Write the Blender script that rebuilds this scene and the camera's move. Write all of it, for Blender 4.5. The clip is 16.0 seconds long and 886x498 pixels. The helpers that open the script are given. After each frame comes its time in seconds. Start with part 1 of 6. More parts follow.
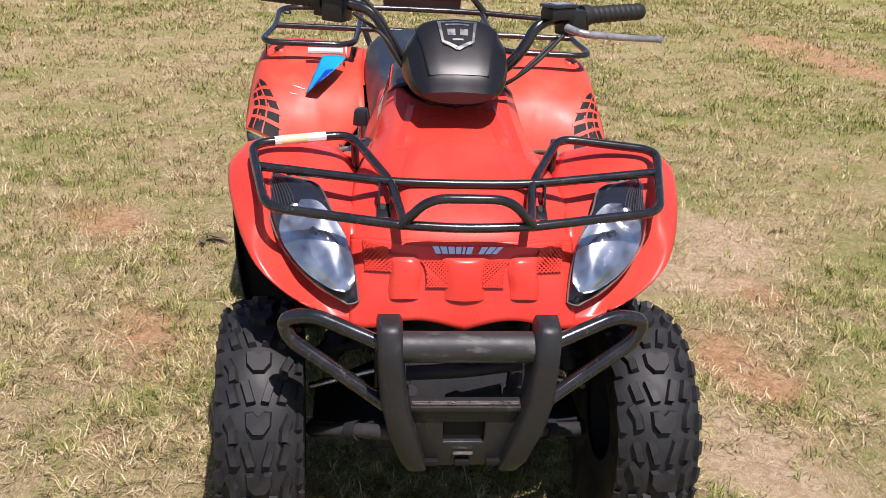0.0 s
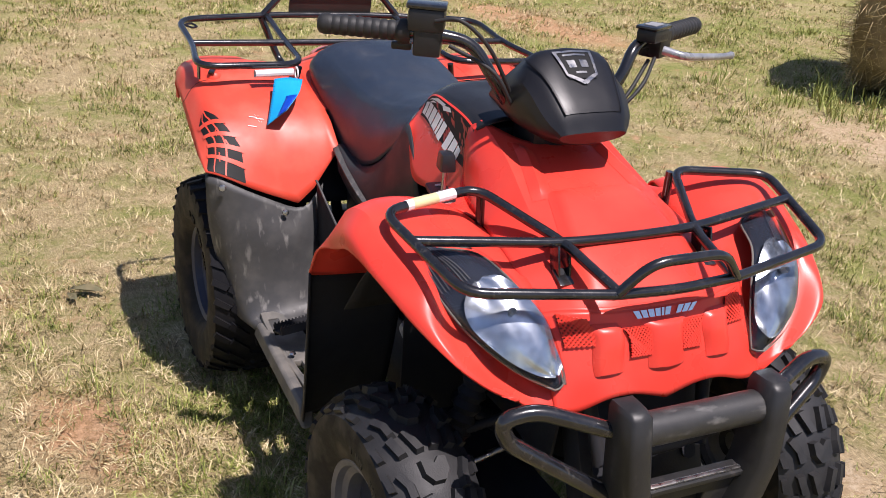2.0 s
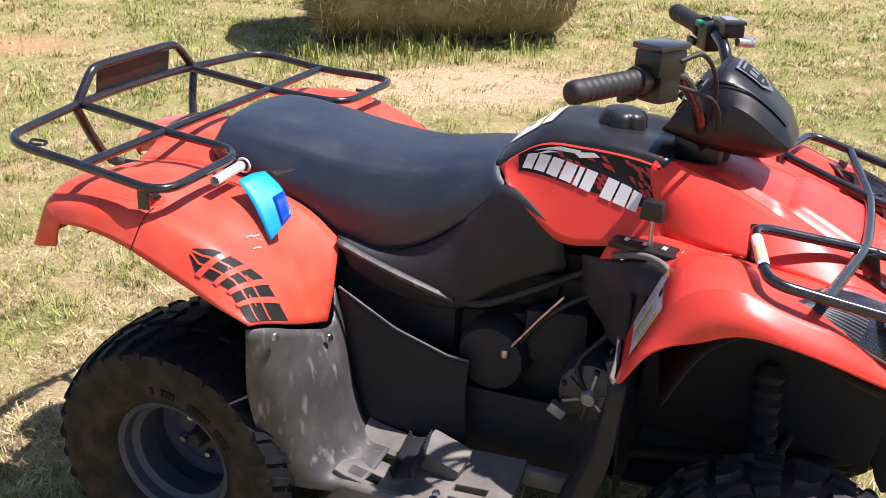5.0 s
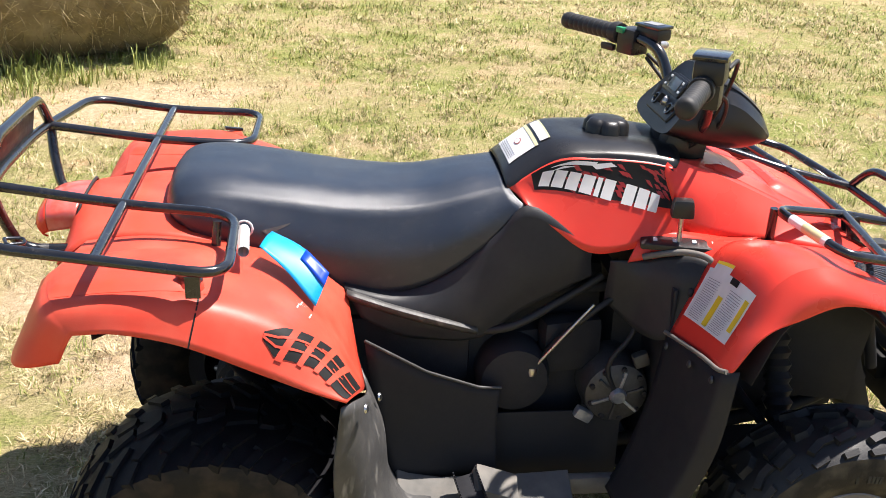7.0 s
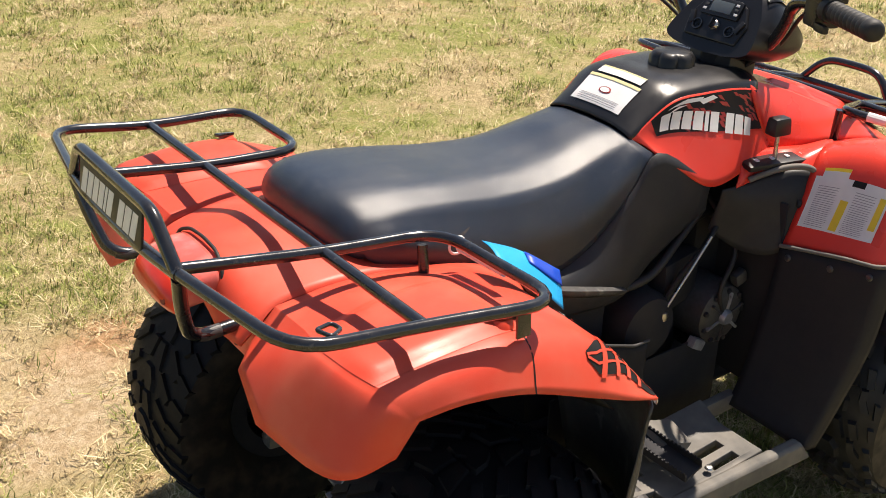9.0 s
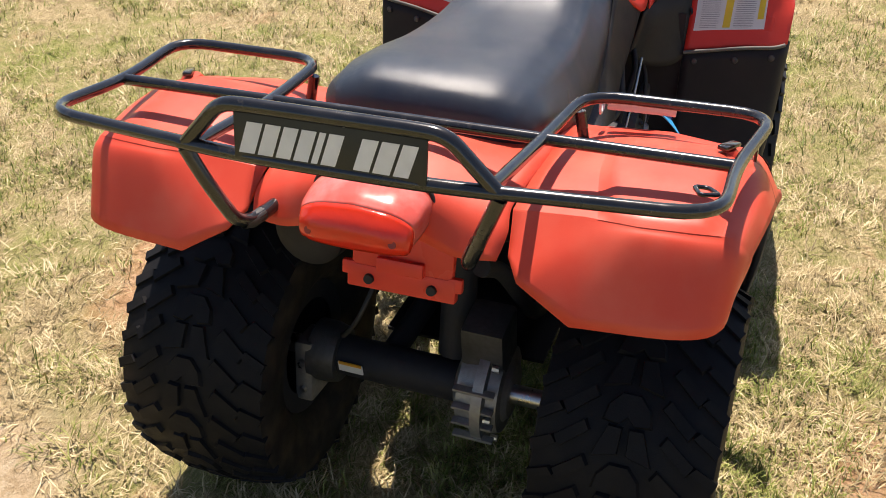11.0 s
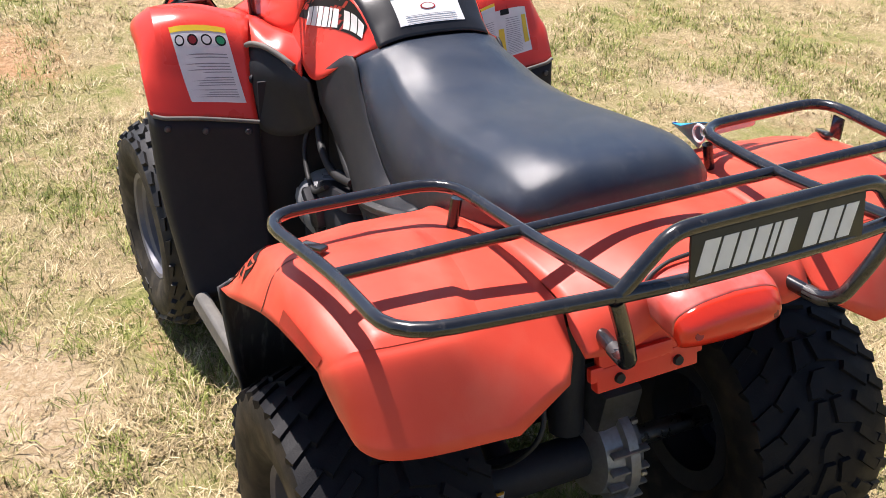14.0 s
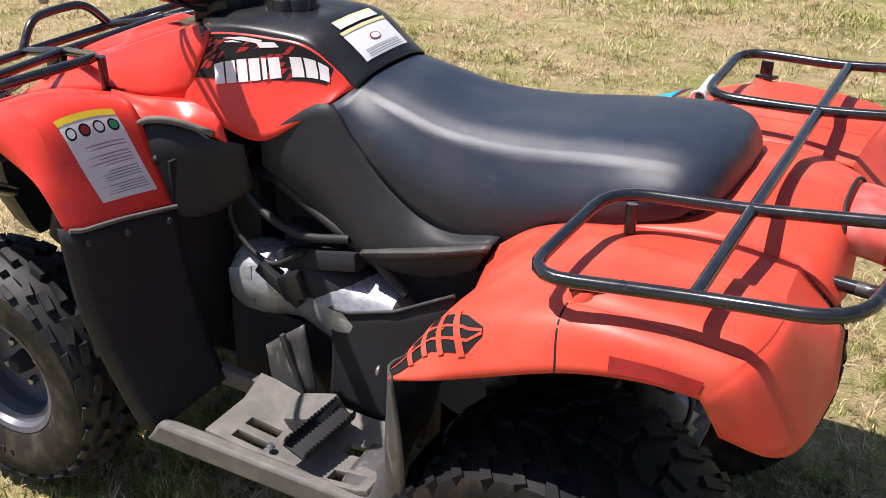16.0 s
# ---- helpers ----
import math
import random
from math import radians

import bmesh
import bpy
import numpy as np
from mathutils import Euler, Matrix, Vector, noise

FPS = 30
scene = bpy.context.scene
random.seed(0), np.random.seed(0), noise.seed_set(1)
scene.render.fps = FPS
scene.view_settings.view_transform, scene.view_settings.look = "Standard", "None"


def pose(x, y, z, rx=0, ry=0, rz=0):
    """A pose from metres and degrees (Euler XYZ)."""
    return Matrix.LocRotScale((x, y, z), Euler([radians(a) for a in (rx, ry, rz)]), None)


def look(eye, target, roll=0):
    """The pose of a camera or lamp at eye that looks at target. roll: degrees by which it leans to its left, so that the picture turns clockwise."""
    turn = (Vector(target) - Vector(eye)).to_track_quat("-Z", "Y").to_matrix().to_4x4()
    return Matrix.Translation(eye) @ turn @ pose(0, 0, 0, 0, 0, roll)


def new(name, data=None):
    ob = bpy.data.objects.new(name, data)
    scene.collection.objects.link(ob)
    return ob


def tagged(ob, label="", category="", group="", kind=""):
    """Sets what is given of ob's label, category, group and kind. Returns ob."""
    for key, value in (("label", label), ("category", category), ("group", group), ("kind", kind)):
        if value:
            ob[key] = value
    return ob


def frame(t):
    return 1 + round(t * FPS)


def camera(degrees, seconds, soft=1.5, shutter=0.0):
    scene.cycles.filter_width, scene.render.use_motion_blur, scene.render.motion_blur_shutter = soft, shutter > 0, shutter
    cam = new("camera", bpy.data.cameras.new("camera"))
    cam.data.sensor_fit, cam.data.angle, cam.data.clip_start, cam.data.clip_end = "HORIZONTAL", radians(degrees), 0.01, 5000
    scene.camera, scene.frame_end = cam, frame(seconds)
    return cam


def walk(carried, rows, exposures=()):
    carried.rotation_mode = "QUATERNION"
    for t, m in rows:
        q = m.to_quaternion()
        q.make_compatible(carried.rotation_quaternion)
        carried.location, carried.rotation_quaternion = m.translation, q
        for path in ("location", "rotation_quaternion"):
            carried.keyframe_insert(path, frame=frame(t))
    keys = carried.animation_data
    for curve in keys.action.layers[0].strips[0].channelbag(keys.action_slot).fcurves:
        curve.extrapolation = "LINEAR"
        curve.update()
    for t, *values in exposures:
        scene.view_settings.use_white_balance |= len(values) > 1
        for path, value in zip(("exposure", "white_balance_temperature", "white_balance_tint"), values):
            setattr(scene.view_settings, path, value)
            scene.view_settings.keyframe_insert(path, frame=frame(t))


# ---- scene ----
cam = camera(46.2, 16.0, soft=0.9)
PATH = [
    (0, (2.493, -0.182, 1.336), (0.64, -0.023, 0.599), 2.4),
    (0.5, (2.46, -0.379, 1.345), (0.628, -0.055, 0.61), 3.8),
    (1, (2.333, -0.554, 1.358), (0.54, -0.078, 0.609), 3.9),
    (1.5, (2.173, -0.751, 1.368), (0.437, -0.111, 0.608), 4.4),
    (2, (1.996, -0.983, 1.367), (0.344, -0.156, 0.599), 4.1),
    (2.5, (1.795, -1.122, 1.366), (0.235, -0.144, 0.586), 3.2),
    (3, (1.606, -1.27, 1.37), (0.149, -0.14, 0.595), 2.8),
    (3.5, (1.454, -1.449, 1.401), (0.149, -0.154, 0.613), 2.6),
    (4, (1.21, -1.654, 1.425), (0.124, -0.173, 0.632), 3.1),
    (4.5, (0.963, -1.72, 1.394), (0.027, -0.127, 0.63), 1.8),
    (4.7, (0.832, -1.751, 1.395), (-0.004, -0.106, 0.624), 1.4),
    (6.8, (-0.116, -1.834, 1.411), (0.003, -0.015, 0.589), 1.3),
    (7, (-0.232, -1.827, 1.416), (-0.011, 0.003, 0.64), 2.1),
    (7.5, (-0.435, -1.768, 1.414), (-0.047, 0.047, 0.671), 2.0),
    (8, (-0.641, -1.626, 1.432), (-0.066, 0.114, 0.631), 1.8),
    (8.5, (-0.873, -1.452, 1.431), (-0.078, 0.174, 0.581), 1.2),
    (9, (-1.148, -1.288, 1.436), (-0.112, 0.166, 0.535), 0.7),
    (9.5, (-1.331, -1.094, 1.411), (-0.104, 0.168, 0.462), 0.2),
    (10, (-1.485, -0.863, 1.401), (-0.086, 0.148, 0.391), 0.4),
    (10.2, (-1.538, -0.784, 1.397), (-0.095, 0.139, 0.365), 0.3),
    (12.3, (-1.84, 0.036, 1.402), (-0.143, 0.039, 0.345), 0.7),
    (12.5, (-1.82, 0.122, 1.401), (-0.118, 0.033, 0.355), 1.0),
    (13, (-1.74, 0.321, 1.383), (-0.036, 0.038, 0.374), 1.0),
    (13.5, (-1.615, 0.519, 1.393), (0.041, 0.026, 0.387), 0.8),
    (14, (-1.488, 0.768, 1.4), (0.056, -0.014, 0.397), 2.0),
    (14.5, (-1.336, 0.978, 1.42), (0.08, -0.076, 0.481), 2.6),
    (15, (-1.152, 1.107, 1.422), (0.151, -0.177, 0.614), 2.5),
    (15.5, (-0.978, 1.253, 1.421), (0.14, -0.199, 0.62), 2.3),
    (16, (-0.784, 1.405, 1.367), (0.056, -0.138, 0.412), 1.8),
]
# the phone's own exposure, in stops
EXPOSURES = [
    (0, .35, 6300, 22), (2, .42, 6300, 22), (3, .6, 6300, 22), (4.5, .85, 6300, 22), (7, 1.10, 6500, 14), (8, .90, 6800, 14), (9.5, .71, 7300, 14), (10, .68, 7300, 14),
    (12.5, .95, 6350, 20), (14, .90, 6400, 18), (16, .63, 6400, 18),
]
walk(cam, [(t, look(eye, target, roll)) for t, eye, target, roll in PATH], EXPOSURES)

# ---- sky and sun ----
SUN = Vector((0.422, 0.145, 0.895)).normalized()
world = bpy.data.worlds.new("sky_world")
scene.world = world
world.use_nodes = True
wn = world.node_tree
sky = wn.nodes.new("ShaderNodeTexSky")
sky.sky_type = "NISHITA"
sky.sun_disc = False
sky.sun_elevation = math.asin(SUN.z)
sky.sun_rotation = math.atan2(SUN.x, SUN.y)
sky.air_density, sky.dust_density, sky.ozone_density = 1.0, 0.6, 1.0
wn.links.new(sky.outputs[0], wn.nodes["Background"].inputs[0])
wn.nodes["Background"].inputs[1].default_value = 0.073
sun = new("sun", bpy.data.lights.new("sun", "SUN"))
sun.data.energy, sun.data.angle, sun.data.color = 4.65, radians(0.55), (1.0, 0.95, 0.87)
sun.matrix_world = look(SUN * 20, (0, 0, 0))


# ---- materials ----
def socket(node, name, value):
    node.inputs[name].default_value = (*value, 1) if isinstance(value, tuple) and len(value) == 3 else value


def material(name, colour, rough=0.5, metal=0.0, coat=0.0, other=None, big=4.0, fine=60.0, blend=0.5, bump=0.0, bump_scale=200.0,
             rough_var=0.0, spec=0.5, dust=None, dust_amount=0.0, streak=None):
    """A Principled material: two colours mixed by noise at two scales, rough and bumped by finer noise, with dust on top-facing or random patches."""
    m = bpy.data.materials.new(name)
    m.use_nodes = True
    t = m.node_tree
    b = t.nodes["Principled BSDF"]
    co = t.nodes.new("ShaderNodeTexCoord").outputs["Object"]

    def noise_at(scale, detail=4.0, stretch=None):
        n = t.nodes.new("ShaderNodeTexNoise")
        n.inputs["Scale"].default_value, n.inputs["Detail"].default_value = scale, detail
        v = co
        if stretch:
            q = t.nodes.new("ShaderNodeMapping")
            q.inputs["Scale"].default_value = stretch
            t.links.new(co, q.inputs["Vector"])
            v = q.outputs[0]
        t.links.new(v, n.inputs["Vector"])
        return n.outputs["Fac"]

    def maths(op, a, c):
        n = t.nodes.new("ShaderNodeMath")
        n.operation = op
        for i, v in enumerate((a, c)):
            if isinstance(v, (int, float)):
                n.inputs[i].default_value = v
            else:
                t.links.new(v, n.inputs[i])
        return n.outputs[0]

    def mixed(fac, a, c):
        n = t.nodes.new("ShaderNodeMix")
        n.data_type = "RGBA"
        t.links.new(fac, n.inputs["Factor"])
        for v, k in ((a, 6), (c, 7)):
            if isinstance(v, tuple):
                n.inputs[k].default_value = (*v, 1)
            else:
                t.links.new(v, n.inputs[k])
        return n.outputs[2]

    def ramp(fac, lo, hi):
        n = t.nodes.new("ShaderNodeMapRange")
        n.inputs["From Min"].default_value, n.inputs["From Max"].default_value = lo, hi
        t.links.new(fac, n.inputs["Value"])
        return n.outputs["Result"]

    other = other or tuple(c * 0.82 for c in colour)
    base = mixed(ramp(maths("ADD", maths("MULTIPLY", noise_at(big), 0.6), maths("MULTIPLY", noise_at(fine), 0.4)), 0.5 - blend * 0.4, 0.5 + blend * 0.4), colour, other)
    if dust:
        base = mixed(maths("MULTIPLY", ramp(noise_at(big * 2.3, 8.0), 0.45, 0.7), dust_amount), base, dust)
    if streak:
        scale, stretch, colour_2, amount = streak
        marks = maths("MULTIPLY", ramp(noise_at(scale, 6.0, stretch), 0.56, 0.72), ramp(noise_at(scale * 0.18, 3.0), 0.40, 0.62))
        base = mixed(maths("MULTIPLY", marks, amount), base, colour_2)
    t.links.new(base, b.inputs["Base Color"])
    socket(b, "Metallic", metal)
    socket(b, "Specular IOR Level", spec)
    socket(b, "Coat Weight", coat)
    socket(b, "Coat Roughness", 0.12)
    if rough_var:
        t.links.new(maths("ADD", maths("MULTIPLY", ramp(noise_at(big * 3), 0.3, 0.7), rough_var), rough - rough_var / 2), b.inputs["Roughness"])
    else:
        socket(b, "Roughness", rough)
    if bump:
        n = t.nodes.new("ShaderNodeBump")
        n.inputs["Strength"].default_value, n.inputs["Distance"].default_value = bump, 0.002
        t.links.new(noise_at(bump_scale, 3.0), n.inputs["Height"])
        t.links.new(n.outputs[0], b.inputs["Normal"])
    return m


FADED = material("sun_faded_red_plastic", (0.72, 0.077, 0.041), 0.45, other=(0.69, 0.062, 0.034), big=5, fine=30, rough_var=0.16, bump=0.05, bump_scale=450, dust=(0.74, 0.17, 0.11), dust_amount=0.35, spec=0.36)
RED = material("red_plastic", (0.78, 0.052, 0.034), 0.31, other=(0.72, 0.050, 0.033), big=3, fine=25, rough_var=0.14, bump=0.04, bump_scale=500, dust=(0.74, 0.14, 0.09), dust_amount=0.2, spec=0.34)
BLACK = material("black_plastic", (0.012, 0.012, 0.014), 0.34, other=(0.016, 0.016, 0.017), big=6, fine=80, rough_var=0.15, bump=0.1, bump_scale=900, dust=(0.045, 0.043, 0.042), dust_amount=0.2, spec=0.42)
POD_BLACK = material("pod_black_plastic", (0.010, 0.010, 0.012), 0.36, other=(0.012, 0.012, 0.014), big=6, fine=80, rough_var=0.08, bump=0.06, bump_scale=700, spec=0.4)
PANEL = material("weathered_black_plastic", (0.021, 0.023, 0.027), 0.5, other=(0.032, 0.033, 0.036), big=7, fine=90, rough_var=0.16, bump=0.12, bump_scale=800, dust=(0.055, 0.053, 0.052), dust_amount=0.25, spec=0.25)
GREY = material("scuffed_grey_plastic", (0.045, 0.045, 0.046), 0.5, other=(0.062, 0.061, 0.060), big=9, fine=70, rough_var=0.2, bump=0.15, bump_scale=700, dust=(0.11, 0.105, 0.098), dust_amount=0.45, streak=(60, (1.0, 1.0, 0.35), (0.34, 0.325, 0.30), 0.6))
FLAPBLACK = material("dull_black_plastic", (0.021, 0.0215, 0.025), 0.6, other=(0.028, 0.028, 0.031), big=8, fine=80, rough_var=0.15, bump=0.1, bump_scale=700, spec=0.2, dust=(0.03, 0.027, 0.024), dust_amount=0.2)
BUMPER = material("black_bumper_plastic", (0.017, 0.017, 0.018), 0.42, other=(0.025, 0.025, 0.025), big=8, fine=90, rough_var=0.15, bump=0.12, bump_scale=800, spec=0.4, streak=(60, (1.0, 1.0, 0.4), (0.10, 0.095, 0.09), 0.5))
BARSKIN = material("rubbed_grey_plastic", (0.024, 0.024, 0.024), 0.5, other=(0.036, 0.035, 0.034), big=14, fine=90, rough_var=0.2, bump=0.15, bump_scale=700, streak=(55, (1.0, 0.35, 1.0), (0.17, 0.165, 0.155), 0.7))
PAINT = material("black_gloss_paint", (0.008, 0.008, 0.010), 0.22, coat=0.6, other=(0.013, 0.013, 0.014), big=12, fine=120, rough_var=0.14, bump=0.05, bump_scale=300, dust=(0.045, 0.042, 0.04), dust_amount=0.25, streak=(110, (1.0, 1.0, 1.0), (0.16, 0.14, 0.12), 0.22))
VINYL = material("black_vinyl", (0.017, 0.026, 0.045), 0.36, other=(0.021, 0.029, 0.044), big=5, fine=60, rough_var=0.12, bump=0.25, bump_scale=1100, dust=(0.065, 0.067, 0.070), dust_amount=0.28, spec=0.58, streak=(70, (0.5, 1.0, 1.0), (0.14, 0.14, 0.14), 0.16))
RUBBER = material("tyre_rubber", (0.015, 0.0155, 0.017), 0.55, other=(0.023, 0.023, 0.024), big=9, fine=90, rough_var=0.15, bump=0.2, bump_scale=400, dust=(0.055, 0.052, 0.050), dust_amount=0.3, spec=0.35)
WALL = material("dusty_sidewall_rubber", (0.020, 0.018, 0.016), 0.7, other=(0.034, 0.030, 0.025), big=10, fine=80, rough_var=0.15, bump=0.2, bump_scale=400, dust=(0.13, 0.11, 0.08), dust_amount=0.55, spec=0.2)
GRIP = material("grip_rubber", (0.018, 0.018, 0.018), 0.6, bump=0.2, bump_scale=600)
STEEL = material("bare_steel", (0.55, 0.55, 0.55), 0.32, metal=1.0, other=(0.42, 0.4, 0.38), big=20, fine=200, rough_var=0.2)
ALLOY = material("polished_alloy", (0.8, 0.8, 0.82), 0.2, metal=1.0, big=20)
CAST = material("cast_alloy", (0.42, 0.42, 0.42), 0.5, metal=0.7, other=(0.26, 0.25, 0.24), big=12, fine=120, rough_var=0.2, bump=0.3, bump_scale=500)
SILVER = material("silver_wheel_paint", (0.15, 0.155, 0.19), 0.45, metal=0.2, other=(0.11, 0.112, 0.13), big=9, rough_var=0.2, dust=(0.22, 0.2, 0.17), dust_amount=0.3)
# the rear rims' shade is put into this darker copy of the silver paint
SHADEDRIM = material("shaded_silver_wheel_paint", (0.050, 0.058, 0.095), 0.5, metal=0.15, other=(0.038, 0.043, 0.068), big=9, rough_var=0.2, dust=(0.12, 0.11, 0.10), dust_amount=0.25)
# sidewall rubber darkened to stand in for shade, inside and on the rear wheels
SHADEDWALL = material("shaded_sidewall_rubber", (0.012, 0.011, 0.011), 0.65, other=(0.019, 0.017, 0.015), big=10, fine=80, rough_var=0.15, bump=0.2, bump_scale=400, dust=(0.085, 0.062, 0.040), dust_amount=0.5, spec=0.2)
# worn rear rubber, with the shade under the fenders put into its colour
SHADEDRUBBER = material("worn_shaded_rubber", (0.007, 0.0075, 0.010), 0.6, other=(0.011, 0.011, 0.0125), big=9, fine=90, rough_var=0.15, bump=0.2, bump_scale=400, dust=(0.04, 0.034, 0.028), dust_amount=0.15, spec=0.15)
BOARD = material("dusty_grey_plastic", (0.090, 0.087, 0.080), 0.7, other=(0.15, 0.14, 0.125), big=8, fine=70, rough_var=0.2, bump=0.15, bump_scale=500, dust=(0.25, 0.225, 0.19), dust_amount=0.45)
SOOT = material("dark_metal", (0.018, 0.019, 0.024), 0.6, metal=0.1, other=(0.032, 0.032, 0.036), big=10, bump=0.2, bump_scale=300, dust=(0.036, 0.032, 0.028), dust_amount=0.4, spec=0.25)
WHITE = material("white_decal", (0.86, 0.86, 0.85), 0.35, other=(0.7, 0.7, 0.69), big=20)
PAPER = material("sticker_paper", (0.78, 0.78, 0.77), 0.4, other=(0.68, 0.68, 0.67), big=25)
YELLOW = material("yellow_print", (0.85, 0.6, 0.03), 0.4, big=25)
CREAM = material("pale_yellow_print", (0.76, 0.68, 0.36), 0.4, big=25)
ORANGE = material("orange_print", (0.85, 0.42, 0.04), 0.4, big=25)
INK = material("grey_print", (0.3, 0.3, 0.31), 0.5, big=25)
DARKINK = material("black_print", (0.012, 0.012, 0.012), 0.6, big=25, spec=0.25)
DECALRED = material("dark_red_print", (0.42, 0.02, 0.015), 0.3, other=(0.25, 0.015, 0.012), big=30)
PLATE = material("plate_enamel", (0.014, 0.016, 0.014), 0.45, other=(0.022, 0.024, 0.02), big=14, rough_var=0.15)
# its darker noise patches paint in the mottled reflections of the sky
REFLECTOR = material("lamp_reflector", (0.78, 0.82, 0.86), 0.24, metal=0.9, other=(0.20, 0.23, 0.28), big=26, fine=50, blend=0.45)
DULL = material("dull_grey_alloy", (0.10, 0.10, 0.105), 0.5, metal=0.5, other=(0.055, 0.053, 0.05), big=14, fine=120, rough_var=0.2, bump=0.3, bump_scale=500)
PALEALLOY = material("pale_cast_alloy", (0.50, 0.51, 0.53), 0.34, metal=0.45, other=(0.20, 0.205, 0.215), big=14, fine=90, rough_var=0.2, bump=0.2, bump_scale=400)
HOUSING = material("lamp_housing", (0.022, 0.025, 0.035), 0.25, big=20)
NAVY = material("dark_blue_card", (0.0, 0.06, 0.5), 0.42, other=(0.0, 0.05, 0.42), big=15)
BLUE = material("blue_card", (0.0, 0.36, 0.72), 0.42, other=(0.0, 0.30, 0.66), big=15)
SCREEN = material("display_glass", (0.1, 0.12, 0.13), 0.12, big=15, spec=0.6)
GREENP = material("green_switch", (0.02, 0.3, 0.12), 0.4, big=25)


def glass(name, tint):
    """A thin clear cover: see-through, with a gloss that grows towards its rim."""
    m = bpy.data.materials.new(name)
    m.use_nodes = True
    t = m.node_tree
    clear, gloss, mix, rim = (t.nodes.new(k) for k in ("ShaderNodeBsdfTransparent", "ShaderNodeBsdfGlossy", "ShaderNodeMixShader", "ShaderNodeFresnel"))
    socket(clear, "Color", tint)
    socket(gloss, "Roughness", 0.04)
    rim.inputs["IOR"].default_value = 1.5
    t.links.new(rim.outputs[0], mix.inputs[0])
    t.links.new(clear.outputs[0], mix.inputs[1])
    t.links.new(gloss.outputs[0], mix.inputs[2])
    t.links.new(mix.outputs[0], t.nodes["Material Output"].inputs["Surface"])
    return m


LENS = glass("clear_lens", (0.93, 0.95, 0.98))
TAILLENS = material("red_lens", (0.94, 0.070, 0.03), 0.12, coat=0.6, other=(0.90, 0.045, 0.02), big=30, fine=180, blend=0.8, bump=0.3, bump_scale=120)
TAILCAP = material("pale_red_gloss_plastic", (0.74, 0.10, 0.075), 0.22, coat=0.6, other=(0.72, 0.13, 0.10), big=10, fine=60, rough_var=0.1, dust=(0.80, 0.34, 0.30), dust_amount=0.6)


def let_light_through(m, tint, share):
    """Adds a translucent share to a thin plastic, so that sun on one side shows on the other."""
    t = m.node_tree
    out = t.nodes["Material Output"]
    own = out.inputs["Surface"].links[0].from_socket
    through_light, mix = t.nodes.new("ShaderNodeBsdfTranslucent"), t.nodes.new("ShaderNodeMixShader")
    socket(through_light, "Color", tint)
    mix.inputs[0].default_value = share
    t.links.new(own, mix.inputs[1])
    t.links.new(through_light.outputs[0], mix.inputs[2])
    t.links.new(mix.outputs[0], out.inputs["Surface"])


let_light_through(TAILCAP, (0.98, 0.24, 0.16), .12)
let_light_through(TAILLENS, (1.0, 0.20, 0.09), .35)


# ---- mesh helpers ----
def part(name, bm, mat, parent=None, label="", smooth=35, solid=0.0, bevel=0.0, out=None):
    """Links a bmesh as one mesh object under parent. solid: shell thickness, inwards from the side that faces out."""
    if out is None:
        bmesh.ops.recalc_face_normals(bm, faces=bm.faces)
    else:
        bm.normal_update()
        if sum((f.normal * f.calc_area() for f in bm.faces), Vector()).dot(Vector(out)) < 0:
            bmesh.ops.reverse_faces(bm, faces=bm.faces)
    me = bpy.data.meshes.new(name)
    bm.to_mesh(me)
    bm.free()
    me.materials.append(mat)
    if smooth:
        me.shade_smooth()
        me.set_sharp_from_angle(angle=radians(smooth))
    ob = new(name, me)
    if solid:
        mod = ob.modifiers.new("shell", "SOLIDIFY")
        mod.thickness, mod.offset = solid, -1
    if bevel:
        mod = ob.modifiers.new("edges", "BEVEL")
        mod.width, mod.segments, mod.limit_method, mod.angle_limit = bevel, 2, "ANGLE", radians(40)
    if parent is not None:
        ob.parent = parent
    if label:
        tagged(ob, label)
    return ob


def thing(name, label, category, group="", kind=""):
    return tagged(new(name), label, category, group, kind)


def curve(points, n):
    """n points along a Catmull-Rom curve through the given points."""
    p = np.array(points, float)
    if len(p) == 2:
        return p[0] + (p[1] - p[0]) * np.linspace(0, 1, n)[:, None]
    q = np.vstack([2 * p[0] - p[1], p, 2 * p[-1] - p[-2]])
    out = []
    for u in np.linspace(0, len(p) - 1, n):
        i = min(int(u), len(p) - 2)
        t = u - i
        a, b, c, d = q[i : i + 4]
        out.append(0.5 * (2 * b + (c - a) * t + (2 * a - 5 * b + 4 * c - d) * t * t + (3 * b - a - 3 * c + d) * t ** 3))
    return np.array(out)


def patch(rows, nu, nv):
    """A smooth grid of nu x nv points through rows of (x, w, z)."""
    across = np.array([curve(r, nv) for r in rows])
    return np.stack([curve(across[:, j], nu) for j in range(nv)], 1)


def creased(rows, row_parts, col_parts):
    """Like patch, but with creases between the parts; each part: first, last, number of points."""
    def run(points, parts):
        bits = [curve(points[a : b + 1], n) for a, b, n in parts]
        return np.concatenate([bits[0]] + [q[1:] for q in bits[1:]])
    across = np.array([run(np.array(r, float), col_parts) for r in rows])
    return np.stack([run(across[:, j], row_parts) for j in range(across.shape[1])], 1)


def sided(g, s):
    return np.asarray(g, float) * np.array([1, s, 1])


